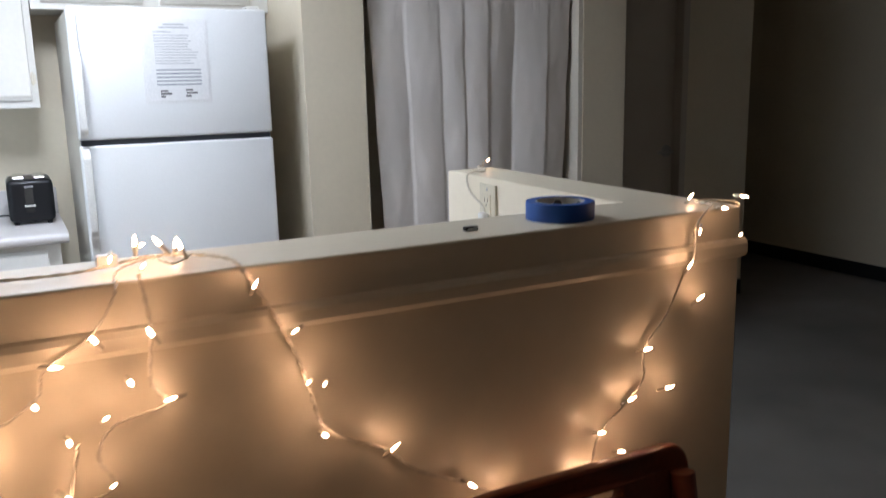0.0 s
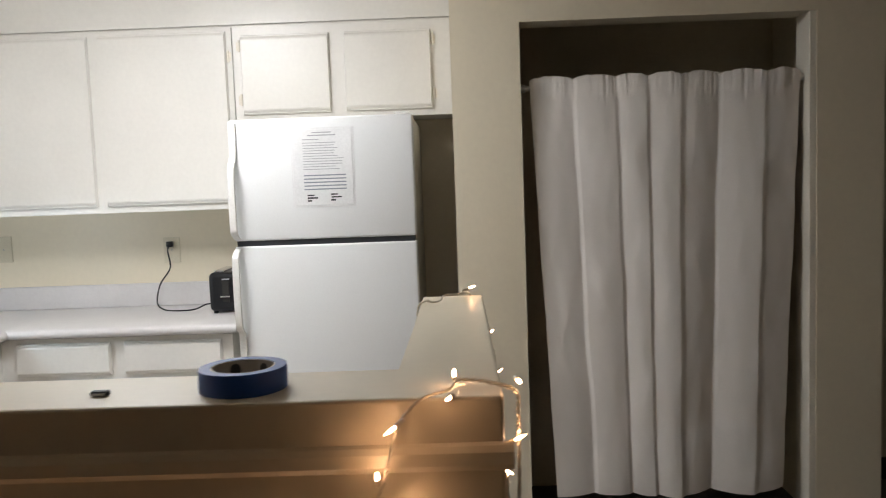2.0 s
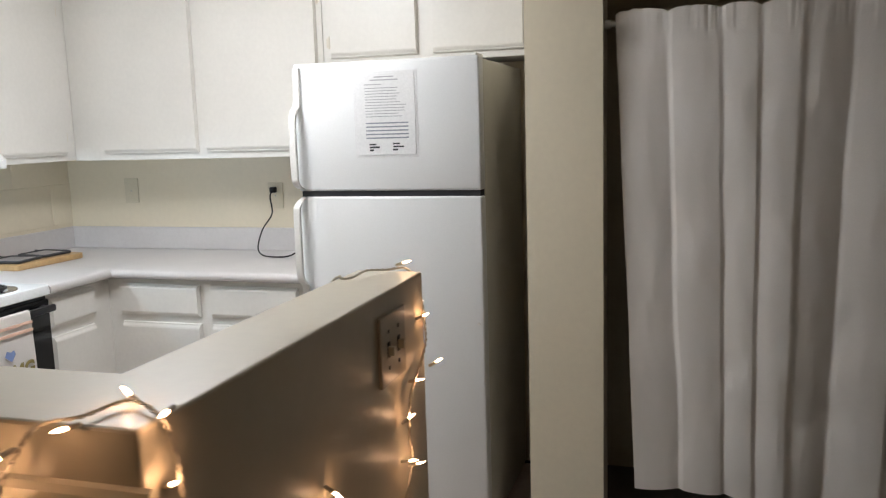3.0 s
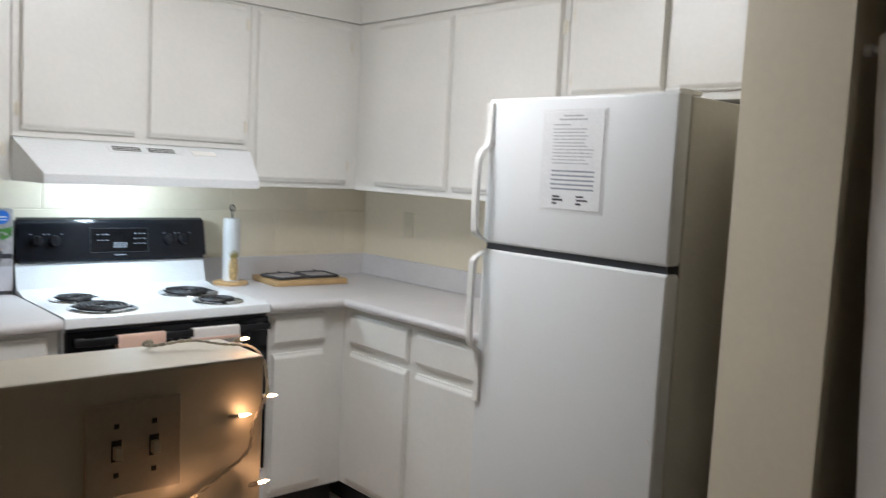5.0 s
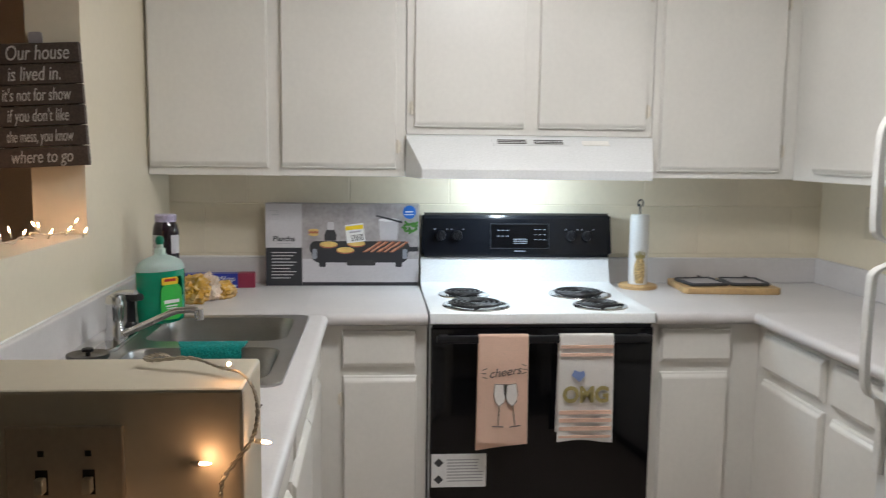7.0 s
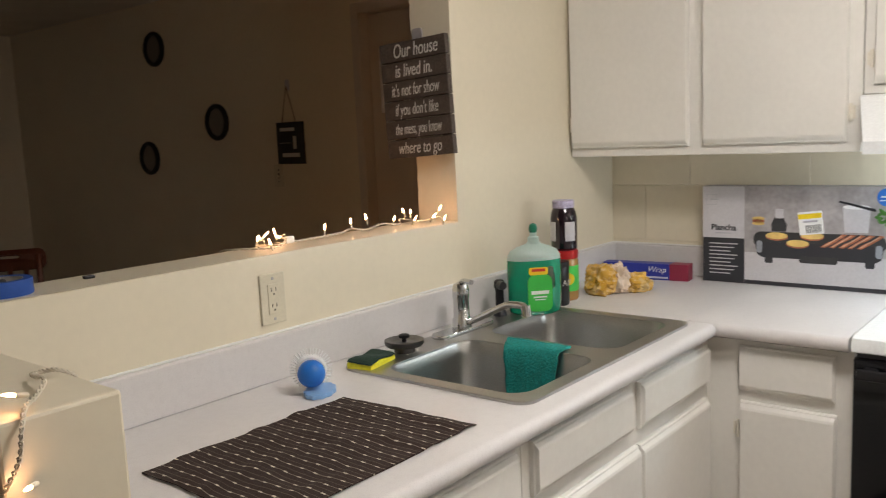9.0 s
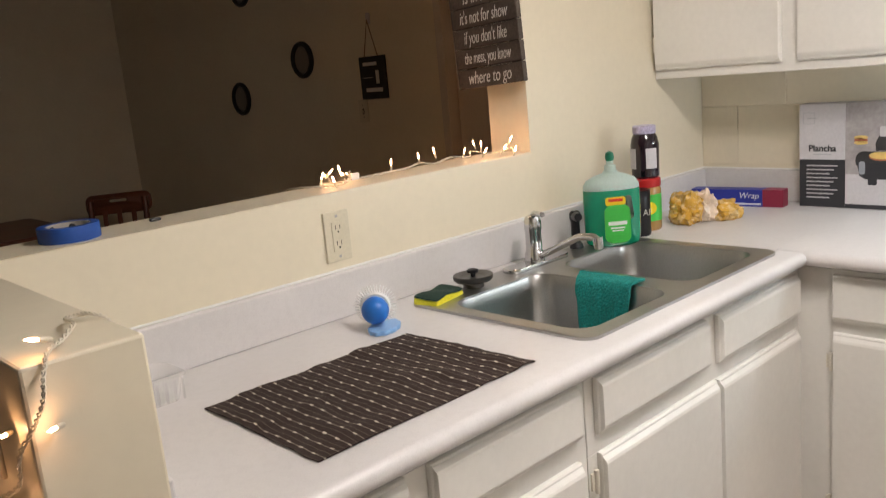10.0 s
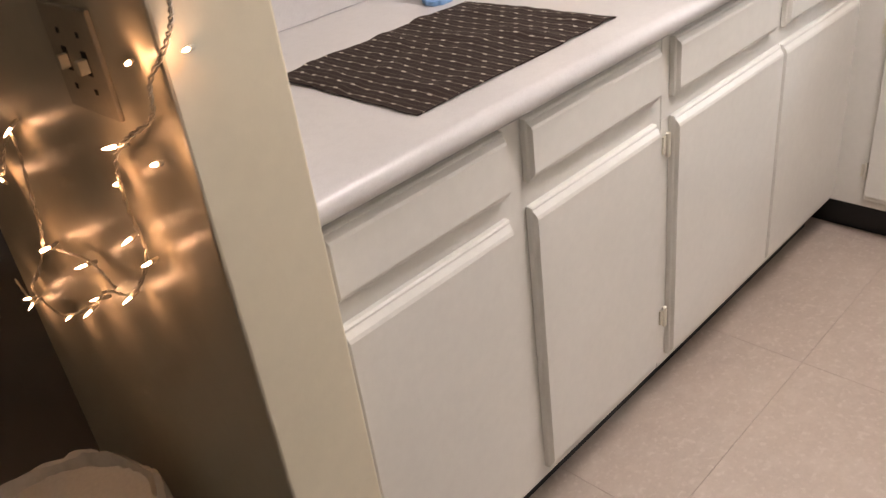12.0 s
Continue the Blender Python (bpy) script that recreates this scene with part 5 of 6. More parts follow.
wall_plate("outlet", "S", 0.497, SY1, 1.10, 0.07, 0.115, "outlet", "ivory wall outlet above the worktop", M["ivory"])
wall_plate("outlet", "N", 0.008, -NY, 1.168, 0.076, 0.118, "blank", "ivory wall outlet with a black plug in it", M["ivory"])
wall_plate("light_switch", "N", -0.765, -NY, 1.195, 0.076, 0.12, "blank", "ivory blank wall plate in the corner", M["ivory"])
wall_plate("light_switch", "W", 2.008, 1.366, 1.107, 0.116, 0.116, "double", "brownish double switch plate on the half wall", M["dark_plate"])
wall_plate("outlet", "E", 1.985, -1.238, 1.128, 0.07, 0.115, "outlet", "ivory wall outlet on the half wall's inner side", M["ivory"])
wall_plate("light_switch", "W", -0.39, WX, 1.275, 0.075, 0.115, "single", "light switch on the dining wall", M["ivory"])

# toaster
ts = thing("toaster", (0.335, 3.95, CT), "black two-slot toaster on the worktop", "toaster")
bm = box(B(), 0.258, 0.418, 3.862, 4.08, CT + 0.008, 1.088, 0.022, 4)
shell = part("shell", bm, M["black"], ts, smooth=True)
for x in (0.302, 0.374):
    part("slot", box(B(), x - 0.015, x + 0.015, 3.89, 4.05, 1.084, 1.0885), M["slot"], shell)
    part("chrome_rim", box(B(), x - 0.02, x + 0.02, 3.885, 4.055, 1.0865, 1.096, 0.003), M["chrome"], shell, "chrome slot rim")
part("lever_slot", box(B(), 0.318, 0.346, 3.859, 3.863, 0.965, 1.055, 0.001), M["slot"], ts)
part("lever", box(B(), 0.312, 0.352, 3.848, 3.862, 0.985, 0.992, 0.002), M["chrome"], ts, "chrome lever")
part("mark", box(B(), 0.318, 0.35, 3.8605, 3.8625, 1.058, 1.063), M["grey_ink"], ts)
for x, y in ((0.28, 3.885), (0.395, 3.885), (0.28, 4.055), (0.395, 4.055)):
    part("foot", cone(B(), (x, y, CT), (x, y, CT + 0.012), 0.01, 0.01, 10), M["black"], ts)
cord = smooth_path([(0.004, 4.15, 1.195), (0.004, 4.125, 1.165), (0.012, 4.12, 1.09), (-0.03, 4.10, 1.02), (-0.03, 4.05, 0.945), (0.02, 4.0, 0.919), (0.10, 3.96, 0.919), (0.17, 3.95, 0.925), (0.22, 3.95, 0.945), (0.262, 3.95, 0.945)], 6)
part("cord", tube(B(), cord, 0.0034, 8), M["black"], ts, "black power cord", True)
part("plug", box(B(), -0.010, 0.018, 4.145, 4.169, 1.182, 1.208, 0.004), M["black"], ts, "black plug", True)

# paper towels, board and pot holders
pt = thing("paper_towel_holder", (-1.0, 3.36, CT), "wooden paper towel holder with a thin roll", "paper towel holder")
part("base", lathe(B(), [(0.074, 0), (0.076, 0.004), (0.076, 0.012), (0.072, 0.015)], (-1.0, 3.36, CT), 32), M["pale_wood"], pt, "pale wooden base", True)
part("rod", tube(B(), smooth_path([(-1.0, 3.36, CT + 0.01), (-1.0, 3.36, 1.22), (-1.0, 3.352, 1.24), (-1.0, 3.352, 1.258), (-1.0, 3.362, 1.266), (-1.0, 3.37, 1.255), (-1.0, 3.368, 1.238)], 5), 0.003, 8), M["gasket"], pt, "dark wire rod", True)
roll = part("roll", lathe(B(), [(0.036, 0.016), (0.037, 0.02), (0.037, 0.28), (0.034, 0.292), (0.012, 0.292)], (-1.0, 3.36, CT), 28), M["paper"], pt, "thin white paper roll", True)
bm = B()
rows = []
for m_ in range(9):
    z = CT + 0.022 + 0.105 * m_ / 8
    w = 34 * math.sqrt(max(0.05, 1 - ((m_ - 3.6) / 4.8) ** 2))
    rows.append([bm.verts.new((-1.0 + 0.0378 * math.cos(radians(-8 + w * q / 4)), 3.36 + 0.0378 * math.sin(radians(-8 + w * q / 4)), z)) for q in range(-4, 5)])
for p, q in zip(rows, rows[1:]):
    for m_ in range(8):
        bm.faces.new((p[m_], p[m_ + 1], q[m_ + 1], q[m_]))
sheet(bm, 0.0005)
part("print_pineapple", bm, mat("gold_pineapple_print", (0.50, 0.36, 0.17), 0.6, big=(140, 0.6), fine=(60, 0.3)), roll, "gold pineapple print", True)
for k in range(7):
    a = radians(-29 + 7 * k)
    p = Vector((-1.0 + 0.0375 * math.cos(a), 3.36 + 0.0375 * math.sin(a), CT + 0.122))
    part("print_leaf", cone(B(), p, p + Vector((0.002 * math.cos(a), 0.01 * (k - 3) / 3, 0.035 - 0.004 * abs(k - 3))), 0.004, 0.0008, 6), M["gold"], roll)
cb = thing("cutting_board", (-0.95, 3.69, CT), "pale wooden cutting board with rounded corners", "cutting board")
bm = plate(round_rect(-0.125, 0.125, -0.185, 0.185, 0.02), [], 0.009, 0.003)
part("board", xf(bm, pose(-0.955, 3.69, CT + 0.0125, 0, 0, -4)), M["pale_wood"], cb, smooth=True)
for y, turn_, lab_ in ((3.60, 6, "grey pot holder with a black border"), (3.775, -5, "grey pot holder with a black edge and loop")):
    e = thing("pot_holder", (-0.95, y, CT + 0.025), lab_, "pot holder", "pot holders")
    A = pose(-0.95, y, CT + 0.0255, 0, 0, turn_)
    part("pad", xf(box(B(), -0.075, 0.075, -0.07, 0.07, 0, 0.008, 0.003), A), M["carton_grey"], e, smooth=True)
    loop = [Vector((x, y_, 0.0065)) for x, y_ in round_rect(-0.078, 0.078, -0.074, 0.074, 0.012, 3)]
    part("border", xf(tube(B(), loop + loop[:2], 0.0065, 8), A), M["ink"], e, "black border", True)
    part("loop", xf(tube(B(), smooth_path([(-0.075, 0.03, 0.007), (-0.095, 0.035, 0.014), (-0.10, 0.05, 0.010), (-0.076, 0.055, 0.007)], 4), 0.003, 6), A), M["ink"], e, smooth=True)


# oven towels
def oven_towel(y0, y1, z0, z1, material, label, under):
    e = thing("oven_towel", ((SX + 0.04), (y0 + y1) / 2, z0), label, "towel", "towels on the oven door")
    bar_x, bar_z = SX + 0.037, 0.839
    prof = [(bar_x - 0.012, z1), (bar_x - 0.0125, 0.81), (bar_x - 0.0125, 0.845), (bar_x - 0.007, 0.8555), (bar_x + 0.006, 0.856), (bar_x + 0.0125, 0.848), (bar_x + 0.0135, 0.80), (bar_x + 0.014, 0.70), (bar_x + 0.013, 0.60), (bar_x + 0.013, z0)]
    pts = smooth_path([(x, 0, z) for x, z in prof], 5)
    bm = B()
    rows = []
    for j in range(17):
        s = j / 16
        row = []
        for i, p in enumerate(pts):
            w = max(0, (0.83 - p.z) / 0.35)
            y = y0 + (y1 - y0) * s + 0.006 * (s - 0.5) * w
            front_ = 1 if i > 22 else -0.35
            row.append(bm.verts.new((p.x + front_ * w * (0.006 * math.sin(s * 6.5 + y0 * 9) + 0.003), y, p.z + (0.004 * math.sin(s * 5) if i == len(pts) - 1 else 0) + under * (s - 0.5) * (1 if i == 0 else 0))))
        rows.append(row)
    for a, b in zip(rows, rows[1:]):
        for i in range(len(pts) - 1):
            bm.faces.new((a[i], a[i + 1], b[i + 1], b[i]))
    sheet(bm, 0.0022)
    return e, part("cloth", bm, material, e, smooth=True)


T1, cloth1 = oven_towel(2.652, 2.815, 0.492, 0.472, M["peach"], "peach towel printed with glasses and a word", 0.02)
T2, cloth2 = oven_towel(2.918, 3.098, 0.497, 0.52, M["white_towel"], "white towel with peach stripes and gold letters", 0.0)
FX = SX + 0.0605
words("cheers", 0.040, pose(FX, 2.737, 0.735) @ pose(0, 0, 0, 90, 0, 90) @ pose(0, 0, 0, 0, 0, 8), M["ink"], T1, shear=0.35)
for u, z, a in ((2.672, 0.745, 20), (2.668, 0.731, 0), (2.672, 0.717, -20), (2.800, 0.758, -20), (2.803, 0.745, 0), (2.800, 0.732, 20)):
    d = Vector((0, math.cos(radians(a)), math.sin(radians(a)))) * 0.008
    part("print_dash", cone(B(), Vector((FX, u, z)) - d, Vector((FX, u, z)) + d, 0.0012, 0.0012, 5), M["ink"], T1)
for u, lean in ((2.722, -3), (2.764, 8)):
    A = pose(FX, u, 0.63, lean, 0, 0)
    bm = B()
    extrude(bm, [(-0.020, 0.065), (0.020, 0.065), (0.021, 0.03), (0.014, 0.005), (0.003, -0.008), (-0.003, -0.008), (-0.014, 0.005), (-0.021, 0.03)], "x", -0.0006, 0.0006)
    part("print_glass", xf(bm, A), M["white_towel"], T1, "white printed glass")
    stem = [(0, 0, -0.008), (0, 0, -0.075)]
    bm = tube(B(), stem, 0.0013, 5)
    tube(bm, [(0, -0.018, -0.077), (0, 0.018, -0.077)], 0.0018, 5)
    for s in (-1, 1):
        tube(bm, [(0.0003, s * 0.020, 0.065), (0.0003, s * 0.021, 0.03), (0.0003, s * 0.014, 0.005), (0.0003, 0, -0.008)], 0.0009, 5)
    tube(bm, [(0.0003, -0.020, 0.065), (0.0003, 0.020, 0.065)], 0.0009, 5)
    part("print_outline", xf(bm, A), M["ink"], T1)
words("OMG", 0.072, pose(FX, 3.008, 0.655) @ pose(0, 0, 0, 90, 0, 90), M["gold"], T2, wide=0.92, bold=0.003)
bm = B()
extrude(bm, [(2.958, 0.722), (2.985, 0.700), (3.004, 0.722), (2.998, 0.738), (2.985, 0.733), (2.968, 0.741)], "x", FX - 0.001, FX + 0.0006)
part("print_gem", bm, M["gem"], T2, "blue gem print")
for z, h in ((0.812, 0.010), (0.785, 0.010), (0.590, 0.013), (0.563, 0.013), (0.535, 0.013), (0.51, 0.008)):
    bm = B()
    box(bm, FX - 0.0065, FX - 0.002, 2.921, 3.096, z, z + h)
    part("stripe", bm, M["peach"], T2, "peach stripe")

# pallet sign on the pier's jamb
sg = thing("wall_sign", (-0.125, 1.432, 1.39), "dark slatted wooden sign with white handwriting", "sign")
LINES = ("Our house", "is lived in.", "it's not for show", "if you don't like", "the mess, you know", "where to go")
for k, text in enumerate(LINES):
    z1 = 1.722 - 0.0555 * k
    part("slat", box(B(), -0.126, -0.108, 1.308, 1.556, z1 - 0.0535, z1, 0.0015, 1), M["sign_wood"], sg)
    words(text, (0.056, 0.054, 0.049, 0.049, 0.046, 0.05)[k], pose(-0.1076, 1.432 + (0.012 if k == 0 else 0), z1 - 0.027) @ pose(0, 0, 0, 90, 0, 90), M["chalk"], sg, shear=0.22, wide=(0.68, 0.66, 0.55, 0.53, 0.47, 0.66)[k])
for y in (1.345, 1.52):
    part("batten", box(B(), -0.1385, -0.126, y - 0.015, y + 0.015, 1.395, 1.715), M["sign_wood"], sg)
part("hook", xf(plate(round_rect(-0.018, 0.018, 0, 0.05, 0.008), [], 0.0025), pose(-0.136, 1.435, 1.705, 90, 0, 90)), M["carton_grey"], sg, "grey adhesive hook")
sg.rotation_euler = (radians(3), 0, 0)
sg.location = (-0.174, 1.411, 1.388)

# dining wall: round frames, slate, papers on the entry door
for y, z in ((-1.43, 2.015), (-0.88, 1.57), (-1.575, 1.385)):
    e = thing("round_frame", (WX, y, z - 0.1), "small round black-framed wall mirror", "frame", "round frames on the wall")
    bm = B()
    loops = [[bm.verts.new((WX + d, y + r * math.cos(2 * math.pi * i / 40), z + r * math.sin(2 * math.pi * i / 40))) for i in range(40)] for r, d in ((0.1, 0.0), (0.1, 0.012), (0.092, 0.02), (0.08, 0.02), (0.072, 0.012), (0.072, 0.0))]
    for p, q in zip(loops, loops[1:] + loops[:1]):
        for i in range(40):
            bm.faces.new((p[i], p[(i + 1) % 40], q[(i + 1) % 40], q[i]))
    part("ring", bm, M["black"], e, smooth=True)
    part("glass", cone(B(), (WX + 0.001, y, z), (WX + 0.006, y, z), 0.073, 0.073, 32), M["frame_grey"], e, "grey glass")
sl = thing("slate_sign", (WX, -0.275, 1.335), "small hanging chalkboard with white lettering", "sign")
part("board", box(B(), WX + 0.003, WX + 0.015, -0.375, -0.175, 1.335, 1.545, 0.002), M["slate"], sl)
bars("chalk_marks", M["chalk"], sl, [(-0.345, -0.235, 1.50, 1.517), (-0.355, -0.27, 1.44, 1.442), (-0.25, -0.225, 1.41, 1.475), (-0.335, -0.205, 1.37, 1.39)], lambda u, n, z: (WX + 0.0152 + n, u, z))
part("rope", tube(B(), [(WX + 0.012, -0.33, 1.543), (WX + 0.014, -0.28, 1.72), (WX + 0.012, -0.225, 1.543)], 0.003, 6), M["rope"], sl, "jute cord")
part("hook", xf(plate(round_rect(-0.014, 0.014, 0, 0.055, 0.008), [], 0.003), pose(WX + 0.004, -0.28, 1.70, 90, 0, 90)), M["carton_light"], sl, "pale adhesive hook")
DX = WX - 0.0498
for y0, y1, z0, z1, mt, lab_ in ((0.31, 0.50, 1.56, 1.85, "paper", "white printed page taped to the door"), (0.60, 0.80, 1.21, 1.48, "photo", "blue-grey printed flyer taped to the door")):
    e = thing("door_notice", (DX, (y0 + y1) / 2, z0), lab_, "notice")
    part("sheet", box(B(), DX, DX + 0.0016, y0, y1, z0, z1), M["paper"], e)
    if mt == "photo":
        part("picture", box(B(), DX + 0.0014, DX + 0.0022, y0 + 0.02, y1 - 0.01, z0 + 0.01, z1 - 0.04), M["photo"], e)
    else:
        bars("print", M["grey_ink"], e, [(y0 + 0.02, y1 - 0.03 - 0.02 * (k % 3), z1 - 0.03 - 0.02 * k, z1 - 0.023 - 0.02 * k) for k in range(11)], lambda u, n, z: (DX + 0.0016 + n, u, z))
e = thing("door_plaque", (DX, 0.66, 1.73), "small pale plaque on the door", "plaque")
part("plate", box(B(), DX, DX + 0.004, 0.58, 0.73, 1.73, 1.785, 0.001), M["dark_plate"], e)
bars("print", M["grey_ink"], e, [(0.60, 0.70, 1.765, 1.772), (0.60, 0.68, 1.745, 1.752)], lambda u, n, z: (DX + 0.004 + n, u, z))


# dining chairs and table
def chair():
    e = thing("dining_chair", (0, 0, 0), "red-brown wooden dining chair with a slotted top rail", "chair", "dining chairs")
    origin[e] = Vector((0, 0, 0))
    part("seat", xf(plate(round_rect(-0.2, 0.2, -0.2, 0.2, 0.04), [], 0.010, 0.006), pose(0, 0, 0.445)), M["wood_dark"], e, smooth=True)
    for x in (-0.17, 0.17):
        part("leg", cone(B(), (x, 0.165, 0), (x * 0.95, 0.16, 0.43), 0.016, 0.02, 12), M["wood_dark"], e, smooth=True)
        part("back_post", tube(B(), smooth_path([(x, -0.21, 0), (x, -0.18, 0.40), (x, -0.185, 0.6), (x, -0.225, 0.825)], 5), 0.019, 10), M["wood_dark"], e, smooth=True)
        part("stretcher", cone(B(), (x, -0.19, 0.2), (x, 0.16, 0.2), 0.009, 0.009, 10), M["wood_dark"], e)
    bm = plate(round_rect(-0.2, 0.2, -0.075, 0.045, 0.04), [round_rect(-0.06, 0.06, -0.01, 0.018, 0.013)], 0.006, 0.006)
    for v in bm.verts:
        v.co.z += 0.5 * v.co.x ** 2
    part("top_rail", xf(bm, pose(0, -0.236, 0.812, 98, 0, 0)), M["wood_dark"], e, smooth=True)
    for x in (-0.09, 0, 0.09):
        part("back_slat", xf(box(B(), x - 0.015, x + 0.015, -0.005, 0.005, 0, 0.31, 0.003), pose(0, -0.19, 0.45, 6, 0, 0)), M["wood_dark"], e)
    return e


c1 = chair()
copy_thing(c1, pose(-0.42, -2.12, 0, 0, 0, -35))
c1.matrix_basis = pose(0.965, 1.02, 0, 0, 0, 180)
tbn = thing("dining_table", (0.35, -2.2, 0), "red-brown wooden dining table", "table")
part("tabletop", xf(plate(round_rect(-0.55, 0.55, -0.45, 0.45, 0.05), [], 0.012, 0.005), pose(0.42, -2.3, 0.733)), M["wood_dark"], tbn, smooth=True)
for x in (-0.08, 0.92):
    for y in (-2.7, -1.9):
        part("leg", box(B(), x - 0.025, x + 0.025, y - 0.025, y + 0.025, 0, 0.72, 0.005), M["wood_dark"], tbn)
part("apron", box(B(), -0.06, 0.90, -2.68, -1.92, 0.64, 0.72, 0.004), M["wood_dark"], tbn)

# bin
bi = thing("waste_bin", (1.57, 1.84, 0), "waste bin lined with a white bag", "bin")
part("can", lathe(B(), [(0.13, 0.0), (0.135, 0.01), (0.158, 0.43), (0.152, 0.435)], (1.57, 1.84, 0), 32), M["plastic"], bi, smooth=True)
bm = B()
rings = []
for k, (r, z) in enumerate(((0.161, 0.30), (0.164, 0.36), (0.163, 0.43), (0.158, 0.452), (0.150, 0.455), (0.142, 0.43), (0.13, 0.25), (0.10, 0.12), (0.0005, 0.10))):
    ring = []
    for i in range(96):
        turn_ = 2 * math.pi * i / 96
        u, v = math.cos(turn_), math.sin(turn_)
        crease = (0.007 * noise.noise((u * 5, v * 5, k * 0.5)) + 0.004 * noise.noise((u * 14, v * 14, k * 0.8))) * (r > 0.01)
        ring.append(bm.verts.new((1.57 + (r + crease) * u, 1.84 + (r + crease) * v, z + 0.018 * noise.noise((u * 2.5, v * 2.5, k * 0.3)) + 0.005 * noise.noise((u * 9, v * 9, k)))))
    rings.append(ring)
for a, b in zip(rings, rings[1:]):
    for i in range(96):
        bm.faces.new((a[i], a[(i + 1) % 96], b[(i + 1) % 96], b[i]))
part("bag", bm, M["bag"], bi, "crinkled white bag", True)

# ---- string lights ----
bulb_bm = lathe(B(), [(0.0013, 0.0), (0.0019, 0.002), (0.0021, 0.007), (0.0014, 0.012), (0.0003, 0.016)], (0, 0, 0), 10)
bulb_me = bpy.data.meshes.new("bulb")
bulb_bm.to_mesh(bulb_me)
bulb_me.materials.append(M["bulb"])
bulb_me.polygons.foreach_set("use_smooth", [True] * len(bulb_me.polygons))
sock_bm = lathe(B(), [(0.0018, -0.014), (0.0028, -0.012), (0.0031, -0.001), (0.0025, 0.001)], (0, 0, 0), 10)
sock_me = bpy.data.meshes.new("socket")
sock_bm.to_mesh(sock_me)
sock_me.materials.append(M["wire"])
lights_rng = random.Random(11)


def string_lights(label, base, wires, bulbs, out):
    """Twisted white wire with small warm bulbs. out: the way that the bulbs stand off what they hang on."""
    e = thing("string_lights", base, label, "string lights", "warm string lights")
    for w in wires:
        pts = smooth_path(w, 9)
        a, b = [], []
        for i, p in enumerate(pts):
            k = 0.0015
            o = Vector((k * math.cos(i * 1.3), k * math.sin(i * 1.3), k * math.cos(i * 1.3 + 1)))
            a.append(p + o), b.append(p - o)
        bm = tube(B(), a, 0.0014, 5)
        tube(bm, b, 0.0014, 5)
        part("wire", bm, M["wire"], e, smooth=True)
    for p in bulbs:
        d = Vector((lights_rng.uniform(-1, 1), lights_rng.uniform(-1, 1), lights_rng.uniform(-0.6, 1))) + Vector(out) * 1.3
        s = new("socket", sock_me)
        s.parent = e
        s.matrix_basis = Matrix.Translation(Vector(p) - Vector(base)) @ d.to_track_quat("Z", "Y").to_matrix().to_4x4()
        b = new("bulb", bulb_me)
        b.parent = s
        b["label"] = "lit warm bulb"
    return e


FY = SY0 - 0.018
south = [(0.29, 1.12), (0.34, 1.14), (0.40, 1.14), (0.37, 1.09), (0.42, 1.06), (0.34, 1.05), (0.30, 1.03), (0.27, 1.08), (0.52, 1.18), (0.57, 1.12), (0.585, 1.045), (0.605, 1.04), (0.60, 0.97), (0.69, 0.93), (0.81, 0.85), (0.89, 0.81), (0.29, 0.97), (0.34, 0.97)]
south += [(1.242, 1.177), (1.219, 1.116), (1.249, 1.057), (1.14, 0.99), (1.18, 0.92), (1.11, 0.91), (1.05, 0.87), (1.09, 0.83), (1.02, 0.80), (1.045, 0.79)]
pts = [(x, FY - lights_rng.uniform(0.004, 0.02), z) for x, z in south]
pts += [(0.37, 1.41, 1.222), (0.41, 1.45, 1.225), (0.40, 1.365, 1.215), (1.309, 1.432, 1.209), (1.304, 1.350, 1.204), (1.384, 1.387, 1.213)]
wires = [[(0.24, FY, 1.06), (0.275, FY, 1.085), (0.285, FY, 1.115), (0.335, FY, 1.145), (0.365, FY, 1.19), (0.375, 1.40, 1.206), (0.42, 1.46, 1.206), (0.46, 1.46, 1.206), (0.505, 1.40, 1.206), (0.515, FY, 1.195), (0.54, FY, 1.15), (0.565, FY, 1.10), (0.585, FY, 1.04), (0.602, FY, 0.98), (0.64, FY, 0.95), (0.69, FY, 0.925), (0.74, FY, 0.88), (0.81, FY, 0.845), (0.89, FY, 0.80), (0.97, FY, 0.79), (1.035, FY, 0.80), (1.055, FY, 0.86), (1.11, FY, 0.905), (1.145, FY, 0.94), (1.145, FY, 0.99), (1.19, FY, 1.04), (1.222, FY, 1.10), (1.232, FY - 0.014, 1.135), (1.245, FY, 1.175), (1.272, 1.352, 1.203), (1.302, 1.372, 1.207), (1.313, 1.42, 1.207), (1.345, 1.41, 1.207), (1.376, 1.39, 1.204)],
         [(0.395, 1.37, 1.206), (0.40, FY, 1.15), (0.395, FY, 1.08), (0.41, FY, 1.05), (0.35, FY, 1.035), (0.33, FY, 1.0), (0.345, FY, 0.96), (0.30, FY, 0.955), (0.31, FY, 1.02), (0.29, FY, 0.93)]]
# the string's unseen west stretch, with many bulbs added to brighten the dining wall
for k in range(80):
    pts.append((-0.12 + 0.0225 * (k % 16), FY - lights_rng.uniform(0.006, 0.03), 1.10 - 0.13 * (k // 16) + 0.05 * math.sin(k * 1.7)))
for m_ in (1, 2):
    wires.append([(0.226 - 0.042 * k, FY, 1.06 - 0.13 * m_ + 0.06 * math.sin(k * 2.1 + m_)) for k in range(9)])
wires.append([(0.27, FY, 1.08)] + [(0.226 - 0.042 * k, FY, 1.06 + 0.06 * math.sin(k * 2.1)) for k in range(9)])
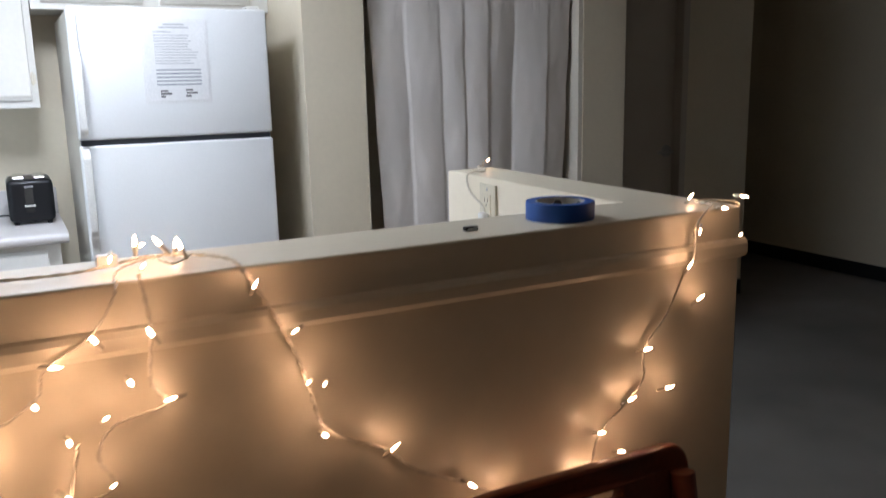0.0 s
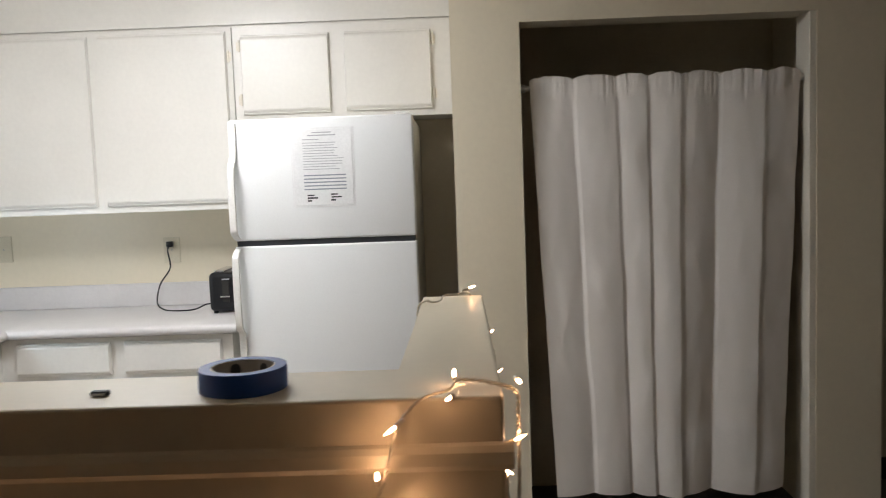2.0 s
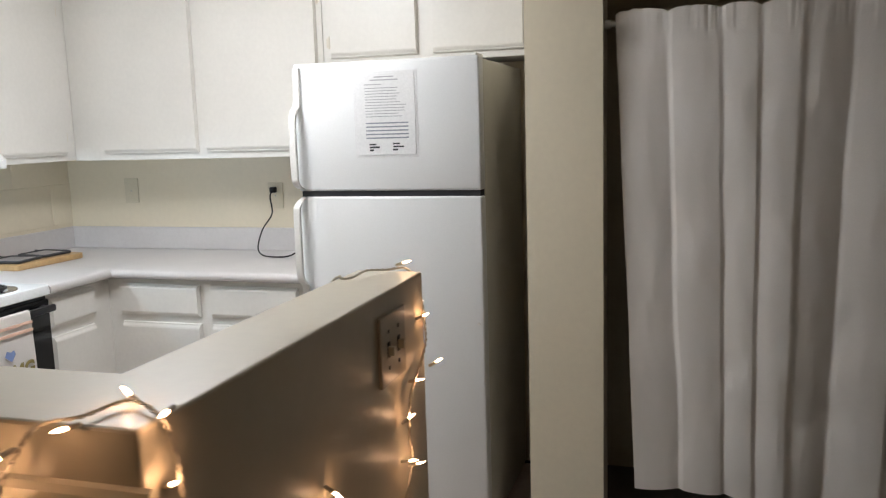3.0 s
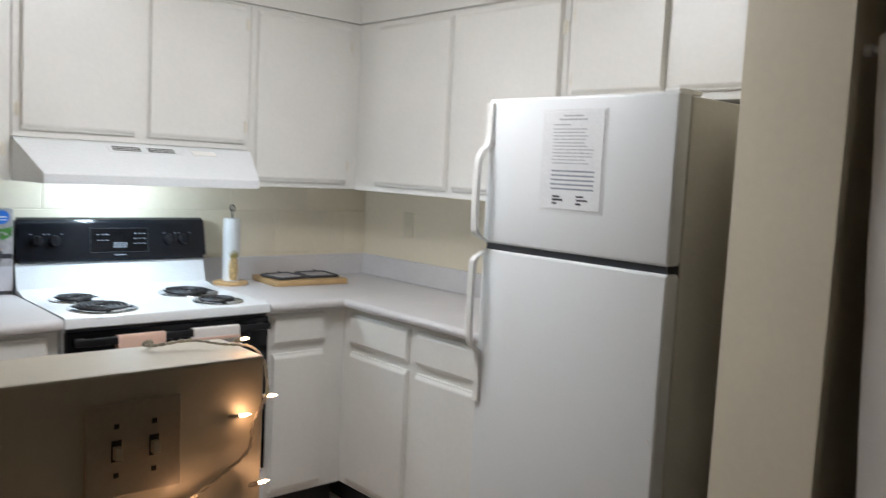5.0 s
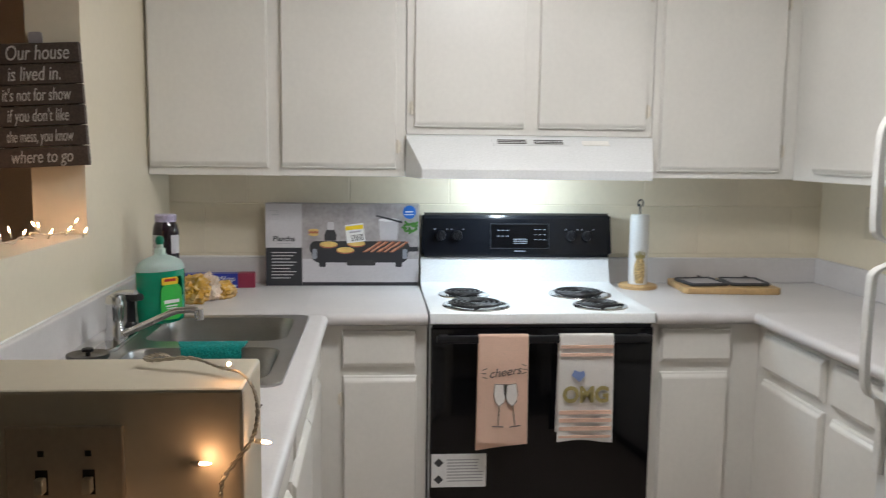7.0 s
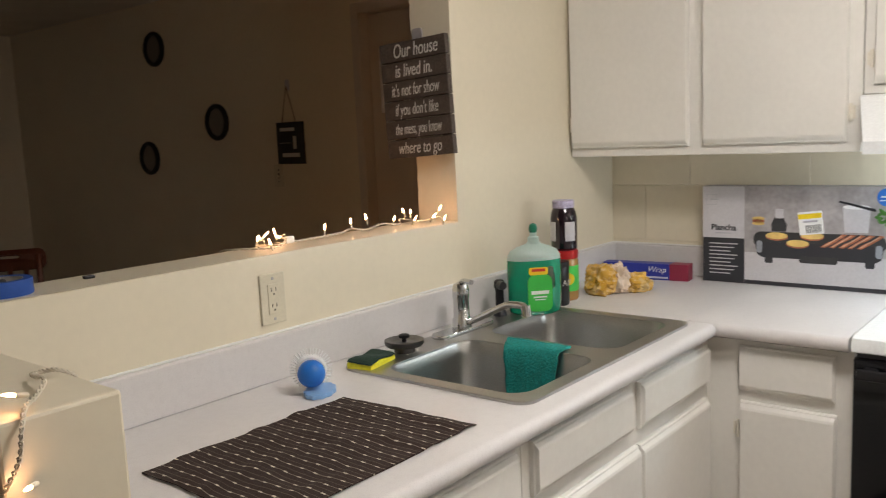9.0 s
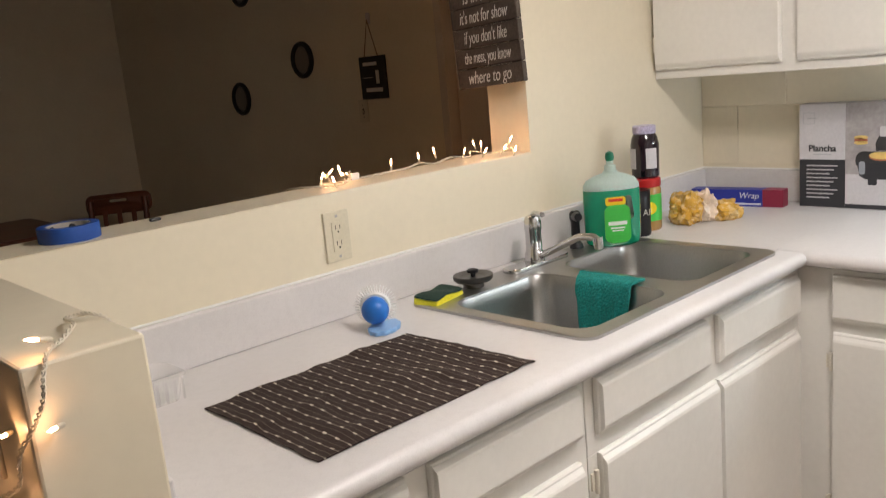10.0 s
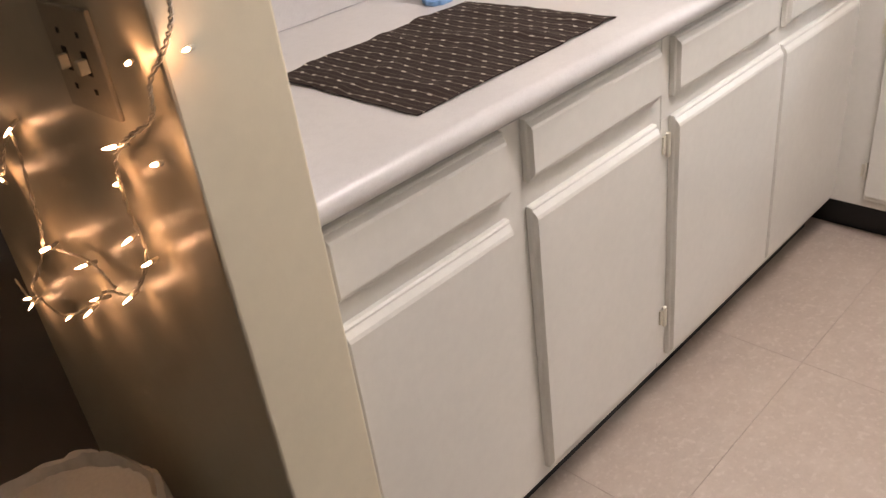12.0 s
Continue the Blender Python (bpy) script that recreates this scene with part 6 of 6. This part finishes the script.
string_lights("string of lit warm bulbs on the half wall, with bulbs added out of view", (0.7, FY, 0.8), wires, pts, (0, -1, 0.2))

FE = 1.366 + 0.018
east = [(1.39, 1.14), (1.47, 0.93), (2.07, 1.03), (2.165, 1.035), (2.03, 0.975), (2.02, 0.905), (2.055, 0.885), (1.948, 0.795), (1.84, 0.808), (1.808, 0.735), (1.785, 0.712), (1.725, 0.80), (1.67, 0.775), (1.645, 0.64), (1.482, 0.616), (1.60, 0.87), (1.73, 0.98), (1.442, 0.585)]
pts = [(FE + lights_rng.uniform(-0.006, 0.012), y, z) for y, z in east] + [(1.377, 2.142, 1.126), (1.346, 2.20, 1.137), (1.336, 2.165, 1.218)]
wires = [[(1.345, 1.41, 1.207), (1.38, 1.388, 1.20), (FE, 1.395, 1.17), (FE, 1.40, 1.13), (FE, 1.42, 1.05), (FE, 1.45, 0.95), (FE, 1.52, 0.90), (FE, 1.60, 0.88), (FE, 1.66, 0.93), (FE, 1.73, 0.97), (FE, 1.70, 0.86), (FE, 1.66, 0.78), (FE, 1.56, 0.69), (FE, 1.49, 0.635), (FE, 1.57, 0.62), (FE, 1.66, 0.65), (FE, 1.78, 0.715), (FE, 1.86, 0.77), (FE, 1.95, 0.80), (FE, 2.04, 0.885), (FE, 2.035, 0.95), (FE, 2.05, 1.01), (FE, 2.10, 1.045), (1.378, 2.155, 1.075), (1.374, 2.165, 1.11), (1.362, 2.19, 1.142), (1.352, 2.196, 1.165), (1.346, 2.193, 1.19), (1.334, 2.178, 1.207), (1.31, 2.15, 1.208), (1.285, 2.115, 1.212), (1.278, 2.07, 1.208), (1.262, 2.06, 1.207), (1.25, 2.075, 1.208), (1.233, 2.08, 1.195), (1.231, 2.06, 1.16), (1.229, 2.0, 1.135), (1.226, 1.986, 1.118)],
         [(FE, 1.67, 0.775), (FE, 1.725, 0.79), (FE, 1.84, 0.81), (FE, 1.90, 0.79)], [(FE, 1.52, 0.63), (FE, 1.45, 0.59), (FE, 1.40, 0.62)]]
east_string = string_lights("string of lit warm bulbs down the half wall's end", (FE, 1.8, 0.6), wires, pts, (1, 0.2, 0))
part("plug", box(B(), 1.212, 1.2300, 1.974, 1.996, 1.098, 1.122, 0.004), M["plastic"], east_string, "white plug", True)
pts = [(0.455, 1.42, 1.22), (0.43, 1.415, 1.228), (0.40, 1.42, 1.23), (0.455, 1.47, 1.214), (0.24, 1.42, 1.222), (0.146, 1.42, 1.226), (0.088, 1.42, 1.232), (-0.063, 1.42, 1.234), (-0.09, 1.42, 1.228), (-0.04, 1.40, 1.214), (-0.06, 1.46, 1.214), (-0.105, 1.49, 1.218), (-0.115, 1.505, 1.24), (-0.10, 1.535, 1.214)]
wires = [[(0.47, 1.45, 1.207), (0.44, 1.40, 1.208), (0.42, 1.46, 1.208), (0.38, 1.43, 1.21), (0.33, 1.42, 1.206), (0.24, 1.42, 1.207), (0.19, 1.43, 1.21), (0.14, 1.415, 1.214), (0.10, 1.43, 1.207), (0.03, 1.42, 1.214), (-0.03, 1.43, 1.207), (-0.06, 1.41, 1.218), (-0.09, 1.45, 1.21), (-0.12, 1.50, 1.22), (-0.10, 1.53, 1.207)]]
led = string_lights("string of lit warm bulbs lying on the ledge", (0.2, 1.45, 1.2), wires, pts, (0, 0, 1.2))
part("plug", box(B(), 0.355, 0.38, 1.425, 1.437, 1.205, 1.222, 0.003), M["plastic"], led, "white plug", True)

# ---- floor tiles and painted blocks, last ----
TILE = 0.61


def piece_mesh(name, w, h, d, material, chamfer):
    bm = B()
    slab(bm, "W", -w / 2, w / 2, -h / 2, h / 2, 0, d, chamfer, chamfer, chamfer)
    bmesh.ops.recalc_face_normals(bm, faces=bm.faces)
    me = bpy.data.meshes.new(name)
    bm.to_mesh(me)
    bm.free()
    me.materials.append(material)
    return me


tile_me = piece_mesh("tile", TILE - 0.0006, TILE - 0.0006, 0.003, M["vinyl"], 0.0004)
for i in range(-4, 5):
    for j in range(-3, 7):
        cx, cy = 0.09 + TILE * (i + 0.5), 2.315 + TILE * (j + 0.5)
        if WX < cx < 1.40 and SY1 < cy < NY:
            t = new("tile", tile_me)
            t.parent = kitchen_floor
            t.matrix_basis = Matrix.Translation((cx, cy, -0.003)) @ pose(0, 0, 0, 0, -90, 0)
block_me = piece_mesh("block", 0.398, 0.198, 0.0022, M["wall"], 0.002)
for row, (z, off) in enumerate(((1.134, 2.045), (1.334, 1.814))):
    for k in range(-2, 7):
        y0, y1 = max(off + 0.4 * k, SY1), min(off + 0.4 * k + 0.4, NY)
        if y1 - y0 > 0.03:
            t = new("block", block_me)
            t.parent = wall_west
            t.matrix_basis = Matrix.Translation((WX, (y0 + y1) / 2, z)) @ Matrix.Diagonal((1, (y1 - y0) / 0.4, 1, 1))
